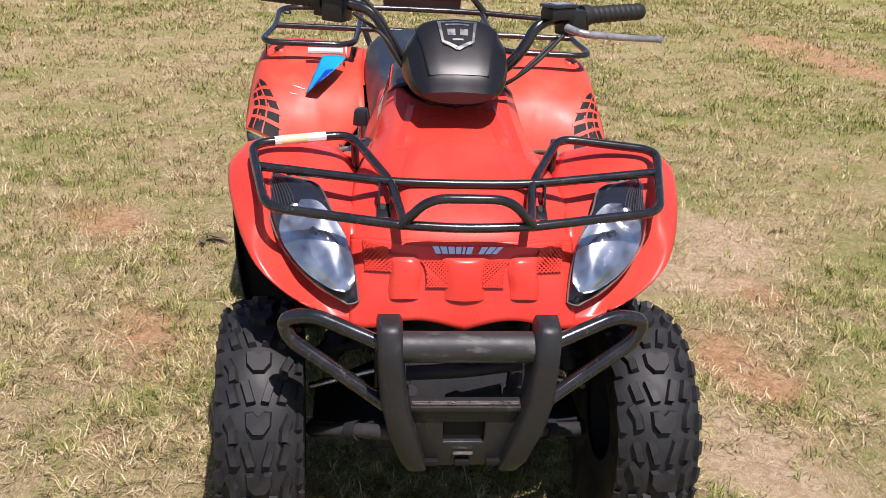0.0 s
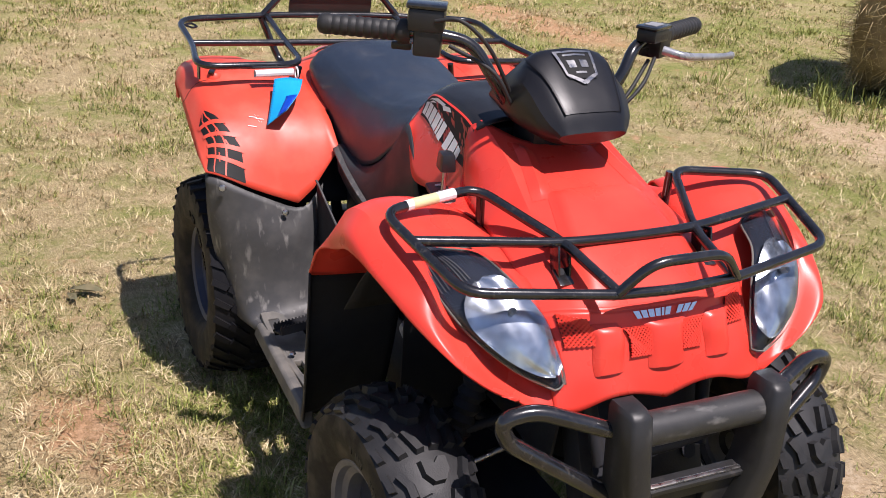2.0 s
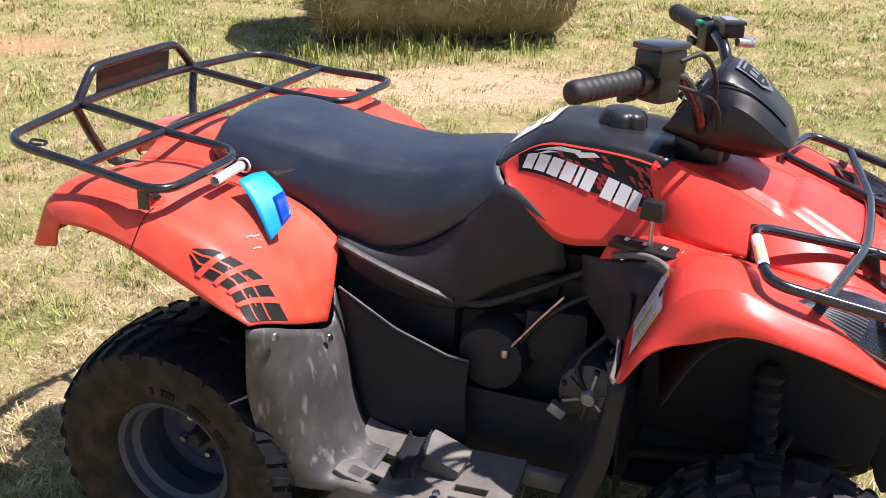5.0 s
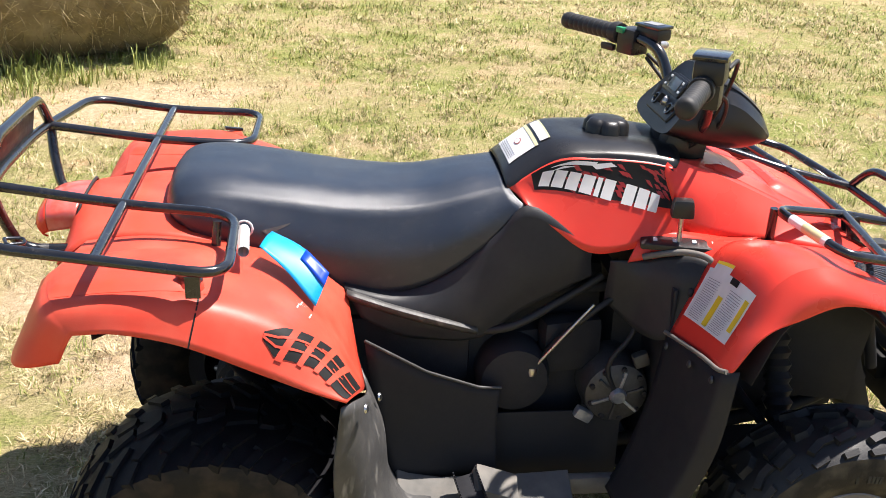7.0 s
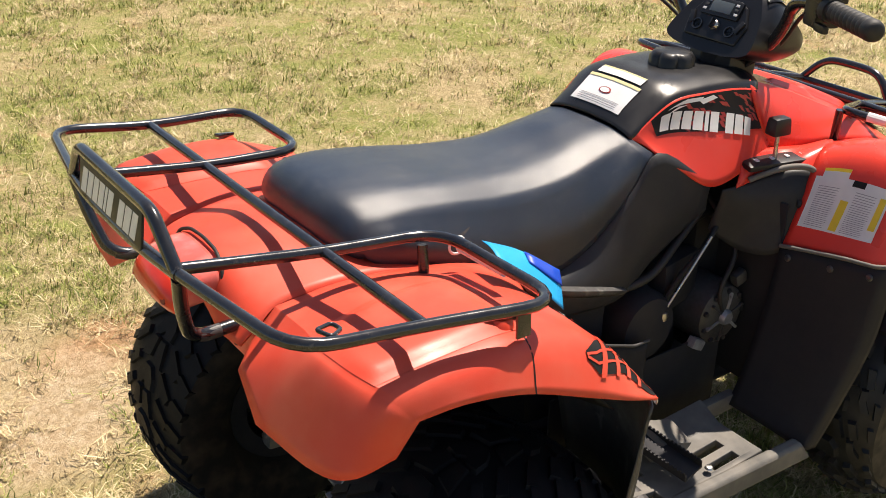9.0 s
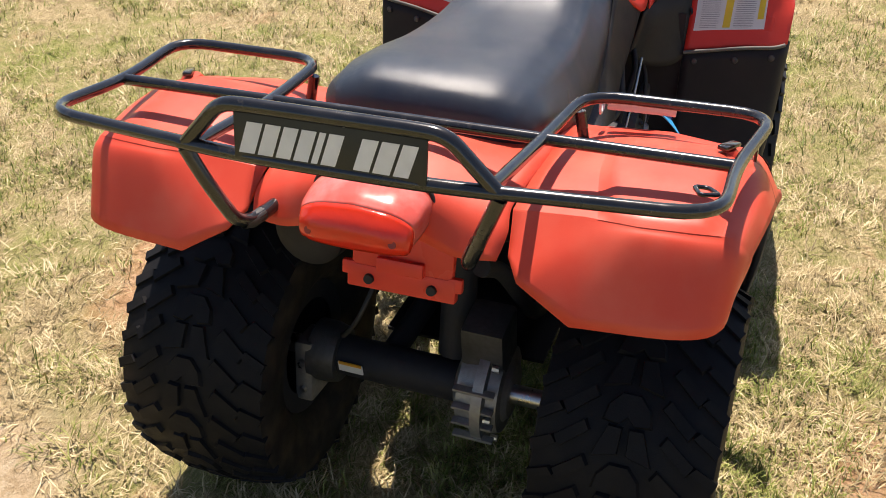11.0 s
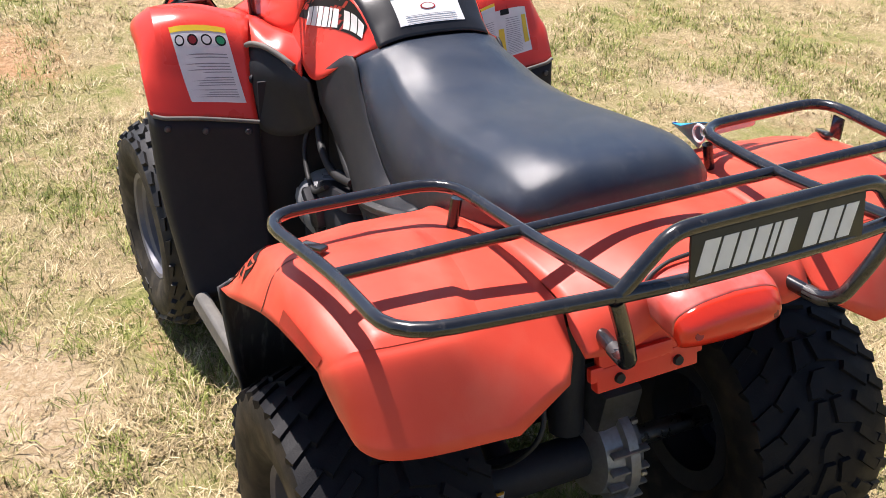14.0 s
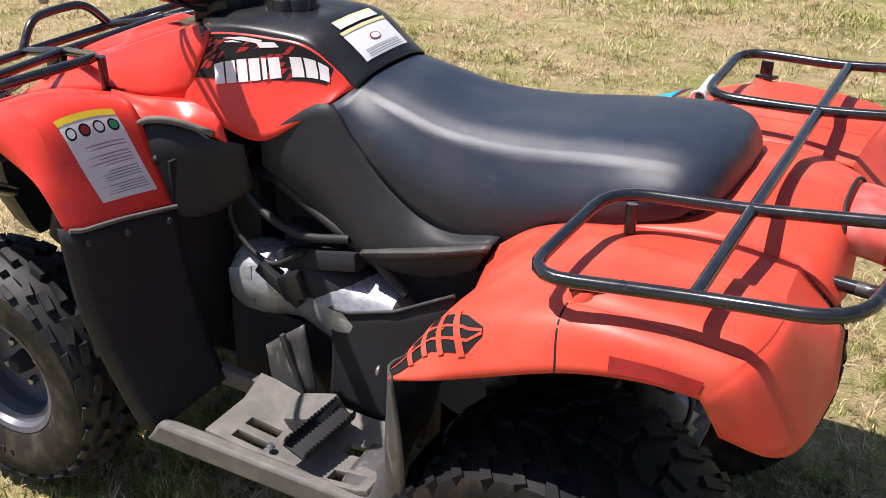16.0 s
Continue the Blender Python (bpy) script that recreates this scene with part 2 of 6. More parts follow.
def grid_faces(bm, g, wrap_v=False):
    nu, nv = g.shape[:2]
    v = [[bm.verts.new(g[i, j]) for j in range(nv)] for i in range(nu)]
    for i in range(nu - 1):
        for j in range(nv if wrap_v else nv - 1):
            bm.faces.new((v[i][j], v[i + 1][j], v[i + 1][(j + 1) % nv], v[i][(j + 1) % nv]))
    return v


def surface(name, rows, s, mat, parent, nu=24, nv=20, solid=0.004, out=(0, 0, 1), label="", both=False, smooth=50):
    """A shell through rows of (x, w, z) on side s; both: from side to side across the middle."""
    g = rows if isinstance(rows, np.ndarray) else patch(rows, nu, nv)
    bm = bmesh.new()
    if both:
        g = np.concatenate([sided(g, -1)[:, ::-1], sided(g, 1)[:, 1:]], 1)
    else:
        g = sided(g, s)
    grid_faces(bm, g)
    return part(name, bm, mat, parent, label, smooth=smooth, solid=solid, out=(out[0], out[1] * s, out[2]))


def rounded(points, radius, steps=5, closed=False):
    """Points of a path with its corners rounded."""
    p = [Vector(q) for q in points]
    out = []
    n = len(p)
    for i in range(n):
        if not closed and i in (0, n - 1):
            out.append(p[i])
            continue
        a, b, c = p[i - 1], p[i], p[(i + 1) % n]
        r = min(radius, (a - b).length * 0.48, (c - b).length * 0.48)
        d, e = b + (a - b).normalized() * r, b + (c - b).normalized() * r
        for k in range(steps + 1):
            t = k / steps
            out.append(d * (1 - t) ** 2 + b * 2 * t * (1 - t) + e * t * t)
    return out


def tube_into(bm, points, r, sides=10, closed=False, caps=True):
    pts = [Vector(q) for q in points]
    n = len(pts)
    up = None
    rings = []
    for i, q in enumerate(pts):
        a = pts[i - 1] if (i or closed) else q
        c = pts[(i + 1) % n] if (i < n - 1 or closed) else q
        d = (c - a).normalized()
        if up is None:
            up = d.orthogonal().normalized()
        up = (up - d * up.dot(d)).normalized()
        side = d.cross(up)
        rad = r[i] if isinstance(r, (list, tuple)) else r
        rings.append([bm.verts.new(q + (up * math.cos(k * 2 * math.pi / sides) + side * math.sin(k * 2 * math.pi / sides)) * rad) for k in range(sides)])
    for i in range(n if closed else n - 1):
        a, b = rings[i], rings[(i + 1) % n]
        for k in range(sides):
            bm.faces.new((a[k], a[(k + 1) % sides], b[(k + 1) % sides], b[k]))
    if caps and not closed:
        bm.faces.new(rings[0][::-1])
        bm.faces.new(rings[-1])


def tube(name, points, r, mat, parent, label="", corner=0.03, sides=10, closed=False):
    bm = bmesh.new()
    tube_into(bm, rounded(points, corner, closed=closed) if corner else points, r, sides, closed)
    return part(name, bm, mat, parent, label, smooth=50)


def block_into(bm, m, size, taper=1.0):
    """A box of that size at the pose m; taper narrows its top."""
    sx, sy, sz = (v / 2 for v in size)
    v = [bm.verts.new(m @ Vector((x * sx * (taper if z > 0 else 1), y * sy * (taper if z > 0 else 1), z * sz))) for z in (-1, 1) for x, y in ((-1, -1), (1, -1), (1, 1), (-1, 1))]
    for f in ((3, 2, 1, 0), (4, 5, 6, 7), (0, 1, 5, 4), (1, 2, 6, 5), (2, 3, 7, 6), (3, 0, 4, 7)):
        bm.faces.new([v[i] for i in f])


def block(name, m, size, mat, parent, label="", taper=1.0, bevel=0.003):
    bm = bmesh.new()
    block_into(bm, m, size, taper)
    if bevel:
        bmesh.ops.bevel(bm, geom=bm.edges[:], offset=bevel, segments=2, affect="EDGES", profile=0.6)
    return part(name, bm, mat, parent, label, smooth=35)


def lathe_into(bm, profile, m, sides=32):
    """A solid of revolution about the local z axis; profile: rows of (radius, z)."""
    rings = []
    for r, z in profile:
        if r < 1e-6:
            rings.append([bm.verts.new(m @ Vector((0, 0, z)))])
        else:
            rings.append([bm.verts.new(m @ Vector((r * math.cos(k * 2 * math.pi / sides), r * math.sin(k * 2 * math.pi / sides), z))) for k in range(sides)])
    for a, b in zip(rings, rings[1:]):
        for k in range(sides):
            q = [a[k % len(a)], a[(k + 1) % len(a)], b[(k + 1) % len(b)], b[k % len(b)]]
            q = list(dict.fromkeys(q))
            if len(q) > 2:
                bm.faces.new(q)


def lathe(name, profile, m, mat, parent, label="", sides=32, smooth=40):
    bm = bmesh.new()
    lathe_into(bm, profile, m, sides)
    return part(name, bm, mat, parent, label, smooth=smooth)


def along(a, b):
    """A pose at a whose z axis points to b."""
    a, b = Vector(a), Vector(b)
    return Matrix.Translation(a) @ (b - a).to_track_quat("Z", "Y").to_matrix().to_4x4()


def on_patch(g, u, v, lift=0.0):
    """The point at (u, v), each 0 to 1, of a grid, lifted along its normal."""
    nu, nv = g.shape[:2]
    x, y = min(max(u, 0), 1) * (nu - 1), min(max(v, 0), 1) * (nv - 1)
    i, j = min(int(x), nu - 2), min(int(y), nv - 2)
    a, b = x - i, y - j
    p = g[i, j] * (1 - a) * (1 - b) + g[i + 1, j] * a * (1 - b) + g[i, j + 1] * (1 - a) * b + g[i + 1, j + 1] * a * b
    n = np.cross(g[i + 1, j] - g[i, j], g[i, j + 1] - g[i, j])
    return p + n / (np.linalg.norm(n) + 1e-9) * lift


def decal_into(bm, g, corners, lift, n=4, k=2):
    """A thin sheet over a grid between four (u, v) corners, in ring order."""
    c = np.array(corners, float)
    v = []
    for i in range(n + 1):
        a = c[0] + (c[1] - c[0]) * i / n
        b = c[3] + (c[2] - c[3]) * i / n
        v.append([bm.verts.new(on_patch(g, *(a + (b - a) * j / k), lift)) for j in range(k + 1)])
    for i in range(n):
        for j in range(k):
            bm.faces.new((v[i][j], v[i + 1][j], v[i + 1][j + 1], v[i][j + 1]))


def disc_decal(name, g, u, v, ru, rv, lift, mat, parent, out=(0, 0, 1), sides=14):
    """A thin round sheet over a grid at (u, v)."""
    bm = bmesh.new()
    lift *= facing(g, out)
    bm.faces.new([bm.verts.new(on_patch(g, u + ru * math.cos(2 * math.pi * i / sides), v + rv * math.sin(2 * math.pi * i / sides), lift)) for i in range(sides)])
    return part(name, bm, mat, parent, smooth=60)


def facing(g, out):
    """1 where the grid's normals point along out, else -1."""
    d1, d2 = np.diff(g[:, :-1], axis=0), np.diff(g[:-1], axis=1)
    return 1 if (np.cross(d1, d2).sum((0, 1)) * np.array(out)).sum() > 0 else -1


def decals(name, g, shapes, *rest, **more):
    """One thin sheet for each shape, each an object of its own."""
    return [decal(name, g, [c], *rest, **more) for c in shapes]


def decal(name, g, shapes, lift, mat, parent, label="", n=4, k=2, out=(0, 0, 1)):
    bm = bmesh.new()
    lift *= facing(g, out)
    for c in shapes:
        decal_into(bm, g, c, lift, n, k)
    if len(shapes) > 1:
        bmesh.ops.remove_doubles(bm, verts=bm.verts, dist=1e-5)
    return part(name, bm, mat, parent, label, smooth=60)

# ---- the quad bike: x to its front, y to its left; w is the distance from its middle plane ----
bike = thing("quad_bike", "small red utility quad bike with black racks parked on dry grass", "quad bike")

# hood
HOOD = [
    [(.455, 0, .842), (.45, .06, .842), (.375, .112, .862), (.365, .135, .835), (.40, .155, .735)],
    [(.52, 0, .822), (.515, .065, .82), (.48, .115, .825), (.46, .145, .79), (.46, .172, .73)],
    [(.60, 0, .792), (.60, .075, .789), (.59, .13, .778), (.575, .16, .755), (.565, .19, .730)],
    [(.70, 0, .748), (.70, .09, .745), (.69, .14, .736), (.685, .17, .725), (.68, .20, .712)],
    [(.78, 0, .704), (.778, .09, .702), (.765, .14, .698), (.75, .17, .692), (.74, .20, .684)],
    [(.82, 0, .678), (.816, .09, .678), (.80, .14, .678), (.785, .17, .675), (.77, .20, .668)],
]
HG = creased(HOOD, [(0, 5, 30)], [(0, 2, 9), (2, 4, 8)])
surface("hood", HG, 1, RED, bike, both=True, smooth=20, label="glossy red plastic hood")
NOSE = [
    HOOD[-1],
    [(.835, 0, .645), (.833, .06, .645), (.825, .12, .642), (.81, .17, .635), (.795, .20, .628)],
    [(.85, 0, .60), (.848, .06, .60), (.843, .12, .597), (.836, .17, .592), (.825, .20, .588)],
    [(.864, 0, .535), (.863, .058, .551), (.862, .105, .552), (.859, .160, .537), (.854, .20, .539)],
]
nose_grid = patch(NOSE, 20, 20)
surface("nose_panel", NOSE, 1, RED, bike, 20, 20, both=True, out=(1, 0, 0.3))

FENDER = [
    [(.366, .245, .575), (.376, .30, .586), (.386, .36, .595), (.392, .42, .602), (.396, .437, .606), (.402, .446, .612)],
    [(.40, .245, .66), (.410, .30, .664), (.419, .36, .667), (.428, .415, .670), (.436, .437, .672), (.446, .446, .674)],
    [(.44, .235, .735), (.455, .30, .755), (.465, .36, .760), (.475, .408, .750), (.490, .434, .716), (.508, .438, .698)],
    [(.50, .215, .745), (.525, .29, .770), (.535, .35, .776), (.545, .40, .772), (.560, .430, .745), (.572, .436, .720)],
    [(.57, .19, .728), (.60, .28, .748), (.62, .34, .752), (.635, .39, .742), (.65, .416, .716), (.656, .421, .702)],
    [(.66, .19, .716), (.67, .27, .722), (.69, .335, .715), (.715, .37, .71), (.735, .39, .685), (.745, .395, .665)],
    [(.75, .19, .688), (.742, .255, .672), (.750, .31, .655), (.772, .342, .652), (.797, .36, .645), (.81, .36, .63)],
    [(.79, .19, .628), (.79, .23, .618), (.795, .268, .600), (.81, .296, .598), (.828, .309, .596), (.835, .306, .590)],
    [(.857, .18, .536), (.854, .20, .539), (.849, .222, .546), (.844, .243, .555), (.841, .256, .562), (.838, .262, .567)],
]
fender_grid = creased(FENDER, [(0, 8, 50)], [(0, 3, 15), (3, 5, 10)])
for s in (-1, 1):
    surface("front_fender", fender_grid, s, RED, bike, smooth=30, out=(0, 0.3, 1), label="flared red plastic front fender")

# headlights
LAMP = [
    [(.625, .352, .748), (.63, .345, .748), (.64, .33, .746), (.65, .318, .744)],
    [(.69, .352, .712), (.70, .317, .73), (.695, .285, .74), (.678, .262, .738)],
    [(.758, .330, .668), (.77, .295, .695), (.765, .26, .712), (.745, .236, .718)],
    [(.803, .298, .636), (.815, .262, .66), (.81, .232, .678), (.79, .206, .672)],
    [(.832, .254, .604), (.840, .23, .618), (.837, .21, .626), (.820, .190, .620)],
    [(.849, .203, .577), (.847, .196, .577), (.845, .190, .578), (.841, .184, .580)],
]
lamp_grid = patch(LAMP, 26, 14)
for s in (-1, 1):
    light = surface("headlight", LAMP, s, HOUSING, bike, 26, 14, solid=0.003, out=(1, 0.3, 0.6), label="large swept-back headlight with a clear lens")
    g = sided(lamp_grid, s)
    up = facing(g, (1, 0.3 * s, 0.6))
    bm = bmesh.new()
    bowl = []
    for i in range(25):
        for j in range(17):
            a, c = i / 12 - 1, j / 8 - 1
            reach = .43 * max(1 - abs(a) ** 3.0, .02) ** .5
            u, v = 0.60 + 0.29 * a, 0.50 + 0.03 * a + reach * c
            d = math.hypot(a, c)
            bowl.append(on_patch(g, u, v, (0.0025 + 0.0050 * d * d + 0.0024 * math.sin(i * .36 + .6) * math.cos(j * .42 + i * .18) + 0.0003 * math.cos(j * 1.5)) * up))
    grid_faces(bm, np.array(bowl).reshape(25, 17, 3))
    part("reflector", bm, REFLECTOR, light, "bright faceted reflector", smooth=60, out=(1, 0.3 * s, 0.6))
    decal("trim_line", g, [((.04, .05 + .045 * k), (.28, .05 + .045 * k), (.28, .066 + .045 * k), (.04, .066 + .045 * k)) for k in range(9)], 0.0025, DULL, light, n=12, k=1, out=(1, 0.3 * s, 0.6))
    bm = bmesh.new()
    lens = np.array([[on_patch(g, i / 20, j / 12, (0.007 * math.sin(math.pi * i / 20) ** 0.5 + 0.012 * math.sin(math.pi * j / 12) ** 0.7) * up) for j in range(13)] for i in range(21)])
    grid_faces(bm, lens)
    cover = part("lens", bm, LENS, light, "clear curved plastic lens", smooth=60, out=(1, 0.3 * s, 0.6))
    cover.visible_shadow = False
    bulb = on_patch(g, .50, .52, .012 * up)
    lathe("bulb", [(0, .007), (.004, .006), (.0055, .002), (.0055, -.006)], along(bulb, bulb + np.array([.02, .004 * s, .012])), CAST, light, "small silver bulb shield", sides=12)
    edge = np.concatenate([g[:, 0], g[-1, 1:], g[-2::-1, -1]])
    bm = bmesh.new()
    tube_into(bm, edge, .0020, 6)
    part("seal", bm, BOARD, light, "dusty seal round the lens", smooth=60)

# grilles of the nose, with lattice bars
def grille(s, corners, lines):
    g = sided(nose_grid, s)
    c = [np.array(q) for q in corners]
    at = lambda a, b: (c[0] * (1 - a) + c[1] * a) * (1 - b) + (c[3] * (1 - a) + c[2] * a) * b
    mesh = decal("grille", g, [corners], 0.002, DARKINK, bike, "dark opening behind a red lattice", n=4, k=4, out=(1, 0, .3))
    bm = bmesh.new()
    for k in range(-lines, lines + 1):
        for slope in (1, -1):
            ends = []
            for t in np.linspace(0, 1, 25):
                a, b = (t if slope > 0 else 1 - t), t + k / lines
                if 0 <= b <= 1:
                    ends.append(on_patch(g, *at(a, b), 0.0045 * facing(g, (1, 0, .3))))
            if len(ends) > 1:
                tube_into(bm, [ends[0], ends[-1]], 0.0018, 4)
    tagged(part("lattice", bm, RED, mesh, "fine red lattice", smooth=0), kind="stuff")


for s in (-1, 1):
    grille(s, ((.02, .80), (.40, .76), (.42, .50), (.10, .50)), 7)
    grille(s, ((.26, .30), (.60, .28), (.60, .125), (.26, .12)), 7)
nose2 = np.concatenate([sided(nose_grid, -1)[:, ::-1], nose_grid[:, 1:]], 1)
for mid, half in ((.5, .078), (.5 - .212, .060), (.5 + .212, .060)):
    lean = (mid - .5) * .10
    bm = bmesh.new()
    out = facing(nose2, (1, 0, .3))
    rib = []
    for i in range(13):
        u = .17 + .57 * i / 12
        swell = min(1, i / 2.2) * (1 - .45 * max(0, (i - 6) / 6))
        row = []
        for j in range(9):
            q = j / 4 - 1
            row.append(on_patch(nose2, u, mid + lean * (u - .2) + half * q * (1 - .10 * u), (.0005 + .0115 * swell * max(1 - abs(q) ** 3.2, 0) ** .8) * out))
        rib.append(row)
    grid_faces(bm, np.array(rib))
    part("nose_rib", bm, RED, bike, "raised red rib of the nose", smooth=60, out=(1, 0, .3))
# name on the nose: plain silver bars
g2 = np.concatenate([sided(nose_grid, -1)[:, ::-1], nose_grid[:, 1:]], 1)
hood2 = np.concatenate([sided(HG, -1)[:, ::-1], HG[:, 1:]], 1)
# raised middle of the hood
ease = lambda a, b, t: (lambda q: q * q * (3 - 2 * q))(min(max((t - a) / (b - a), 0), 1))


def swell(name, g, out, mat, parent, u0, u1, v0, v1, height, label):
    """A raised part of a panel: height(a, b) over its own length and width."""
    bm = bmesh.new()
    up = facing(g, out)
    rows = [[on_patch(g, u0 + (u1 - u0) * i / 28, v0(i / 28) + (v1(i / 28) - v0(i / 28)) * j / 24, (.0006 + height(i / 28, j / 24)) * up) for j in range(25)] for i in range(29)]
    grid_faces(bm, np.array(rows))
    part(name, bm, mat, parent, label, smooth=28, out=out)


swell("hood_panel", hood2, (0, 0, 1), RED, bike, .37, .96, lambda a: .33 - .07 * a, lambda a: .67 + .07 * a, lambda a, b: .011 * ease(0, .05, a) * (1 - ease(.35, 1, a)) * ease(0, .16, b) * (1 - ease(.84, 1, b)), "raised middle of the red hood")
for s in (-1, 1):
    swell("hood_flute", hood2, (0, 0, 1), RED, bike, .06, .40, lambda a: .5 + s * (.165 + .03 * a) - .035 - .01 * a, lambda a: .5 + s * (.165 + .03 * a) + .035 + .01 * a, lambda a, b: .008 * (1 - abs(2 * b - 1)) * ease(0, .25, a) * (1 - ease(.8, 1, a)), "raised flute beside the pod")
letters = []
x0 = -0.058
for k, width in enumerate((.011, .011, .011, .010, .005, .011, 0, .011, .012, .010)):
    if width:
        a, b = 0.5 + x0 * 1.39, 0.5 + (x0 + width) * 1.39
        letters.append(((.03, a + .002), (.03, b + .002), (.15, b - .002), (.15, a - .002)))
    x0 += (width or .009) + .0025
decals("name_bar", g2, letters, 0.0025, ALLOY, bike, "plain silver bar in place of a letter", n=2, k=1, out=(1, 0, .3))

# front rack: black tube
R = .0085
for s in (-1, 1):
    loop = [(.850, .108, .726), (.715, .127, .756), (.545, .203, .797), (.588, .388, .788), (.668, .372, .769), (.803, .344, .738), (.848, .118, .725)]
    tube("front_rack_loop", [(x, s * w, z) for x, w, z in loop], R, PAINT, bike, "glossy black tubular front rack", corner=0.035)
    tube("rack_leg", [(.548, s * .195, .795), (.548, s * .192, .725)], .008, PAINT, bike)
    for e in (-1, 1):
        block("rack_bracket", pose(.727, s * .139 + e * .010, .732, 0, -12, 0), (.026, .004, .054), PAINT, bike, "black bracket under the rack", bevel=.001)
    block("bracket_foot", pose(.742, s * .139, .710, 0, 28, 0), (.034, .030, .006), PAINT, bike, bevel=.002)
    lathe("bolt", [(0, .004), (.006, .004), (.007, 0), (.007, -.006)], pose(.735, s * .143, .717, 0, 60, 0), SOOT, bike, sides=10)
bm = bmesh.new()
tube_into(bm, rounded([(.668, .371, .769), (.715, .127, .757), (.718, 0, .756), (.715, -.127, .757), (.668, -.371, .769)], .05), R, 10)
part("rack_crossbar", bm, PAINT, bike, smooth=50)
tube("rack_front_bar", [(.848, .12, .725), (.856, 0, .722), (.848, -.12, .725)], R, PAINT, bike, corner=.05)
tube("rack_hoop", [(.85, .112, .727), (.866, .068, .778), (.870, 0, .780), (.866, -.068, .778), (.85, -.112, .727)], R, PAINT, bike, corner=.03)
bm = bmesh.new()
tube_into(bm, [(.556, -.250, .7955), (.578, -.345, .7905)], .0092, 10, caps=False)
front_label = part("rack_label", bm, PAPER, bike, "white and yellow warning label wrapped round the tube")
bm = bmesh.new()
tube_into(bm, [(.5642, -.285, .7936), (.575, -.333, .7912)], .0096, 10, caps=False)
part("label_end", bm, CREAM, front_label, "pale yellow print", smooth=60)

# front bumper
for s in (-1, 1):
    bm = bmesh.new()
    rows = []
    for x, w, z, dw, dx in ((.945, .133, .594, .018, .022), (.951, .132, .584, .022, .029), (.955, .130, .53, .0225, .032), (.957, .124, .46, .024, .034), (.953, .110, .40, .025, .034), (.944, .090, .335, .022, .03), (.935, .080, .309, .018, .024)):
        rows.append([(x + a * dx, s * (w + b * dw), z) for a, b in ((-1, -1), (-.4, -1.0), (.8, -.9), (1, -.6), (1, .6), (.8, .9), (-.4, 1), (-1, 1))])
    grid_faces(bm, np.array(rows), wrap_v=True)
    for ring in (0, -1):
        bm.verts.ensure_lookup_table()
        n = len(bm.verts)
        bm.faces.new([bm.verts[i] for i in (range(8) if ring == 0 else range(n - 8, n))])
    part("bumper_upright", bm, BUMPER, bike, "thick matt black plastic bumper upright", smooth=50)
    guard = [(.93, s * .14, .540), (.892, s * .262, .578), (.884, s * .313, .566), (.884, s * .300, .527), (.925, s * .135, .422)]
    tube("bumper_guard", guard, .0135, PAINT, bike, "glossy black bumper guard loop", corner=.03, sides=12)
bm = bmesh.new()
tube_into(bm, [(.945, y, .544) for y in (-.115, -.05, 0, .05, .115)], .027, 18)
part("bumper_bar", bm, BARSKIN, bike, "worn grey plastic bumper bar")
bm = bmesh.new()
outer = [(-.098, .438), (.098, .438), (.105, .392), (.080, .305), (-.080, .305), (-.105, .392)]
inner = [(-.036, .402), (.036, .402), (.036, .38), (.036, .357), (-.036, .357), (-.036, .38)]
vo = [[bm.verts.new((.955 - (.438 - z) * .15, y, z)) for y, z in ring] for ring in (outer, inner)]
for k in range(6):
    bm.faces.new((vo[0][k], vo[0][(k + 1) % 6], vo[1][(k + 1) % 6], vo[1][k]))
part("bumper_plate", bm, BUMPER, bike, "matt black skid plate with a square opening", solid=.02, bevel=.003, out=(1, 0, 0))
block("bumper_strip", pose(.957, 0, .4435, 0, 10, 0), (.008, .185, .003), STEEL, bike, "thin bright metal edge")
block("bumper_step", pose(.95, 0, .437, 0, 10, 0), (.03, .19, .010), BUMPER, bike, bevel=.003)
block("bumper_socket", pose(.918, 0, .379), (.03, .078, .05), DARKINK, bike, "dark square socket behind the plate", bevel=.002)
for k, y in enumerate((-.055, 0, .055)):
    block("bumper_slot", pose(.9435, y, .318), (.012, .026, .010), DARKINK, bike, "small dark slot", bevel=.002)
block("bumper_badge", pose(.9465, 0, .338), (.006, .036, .006), STEEL, bike, "small bright metal bar")

block("front_hull", pose(.80, 0, .41, 0, -20, 0), (.06, .25, .20), SOOT, bike, "dark frame plate behind the bumper", bevel=.02)
tube("front_tube", [(.90, -.10, .47), (.905, 0, .478), (.90, .10, .49)], .013, SOOT, bike, corner=.03)
lathe("shock_end", [(0, .05), (.012, .05), (.014, .03), (.010, .02), (.010, -.05)], pose(.895, .045, .505, 90, 0, 10), CAST, bike, "bright shock absorber end", sides=14)

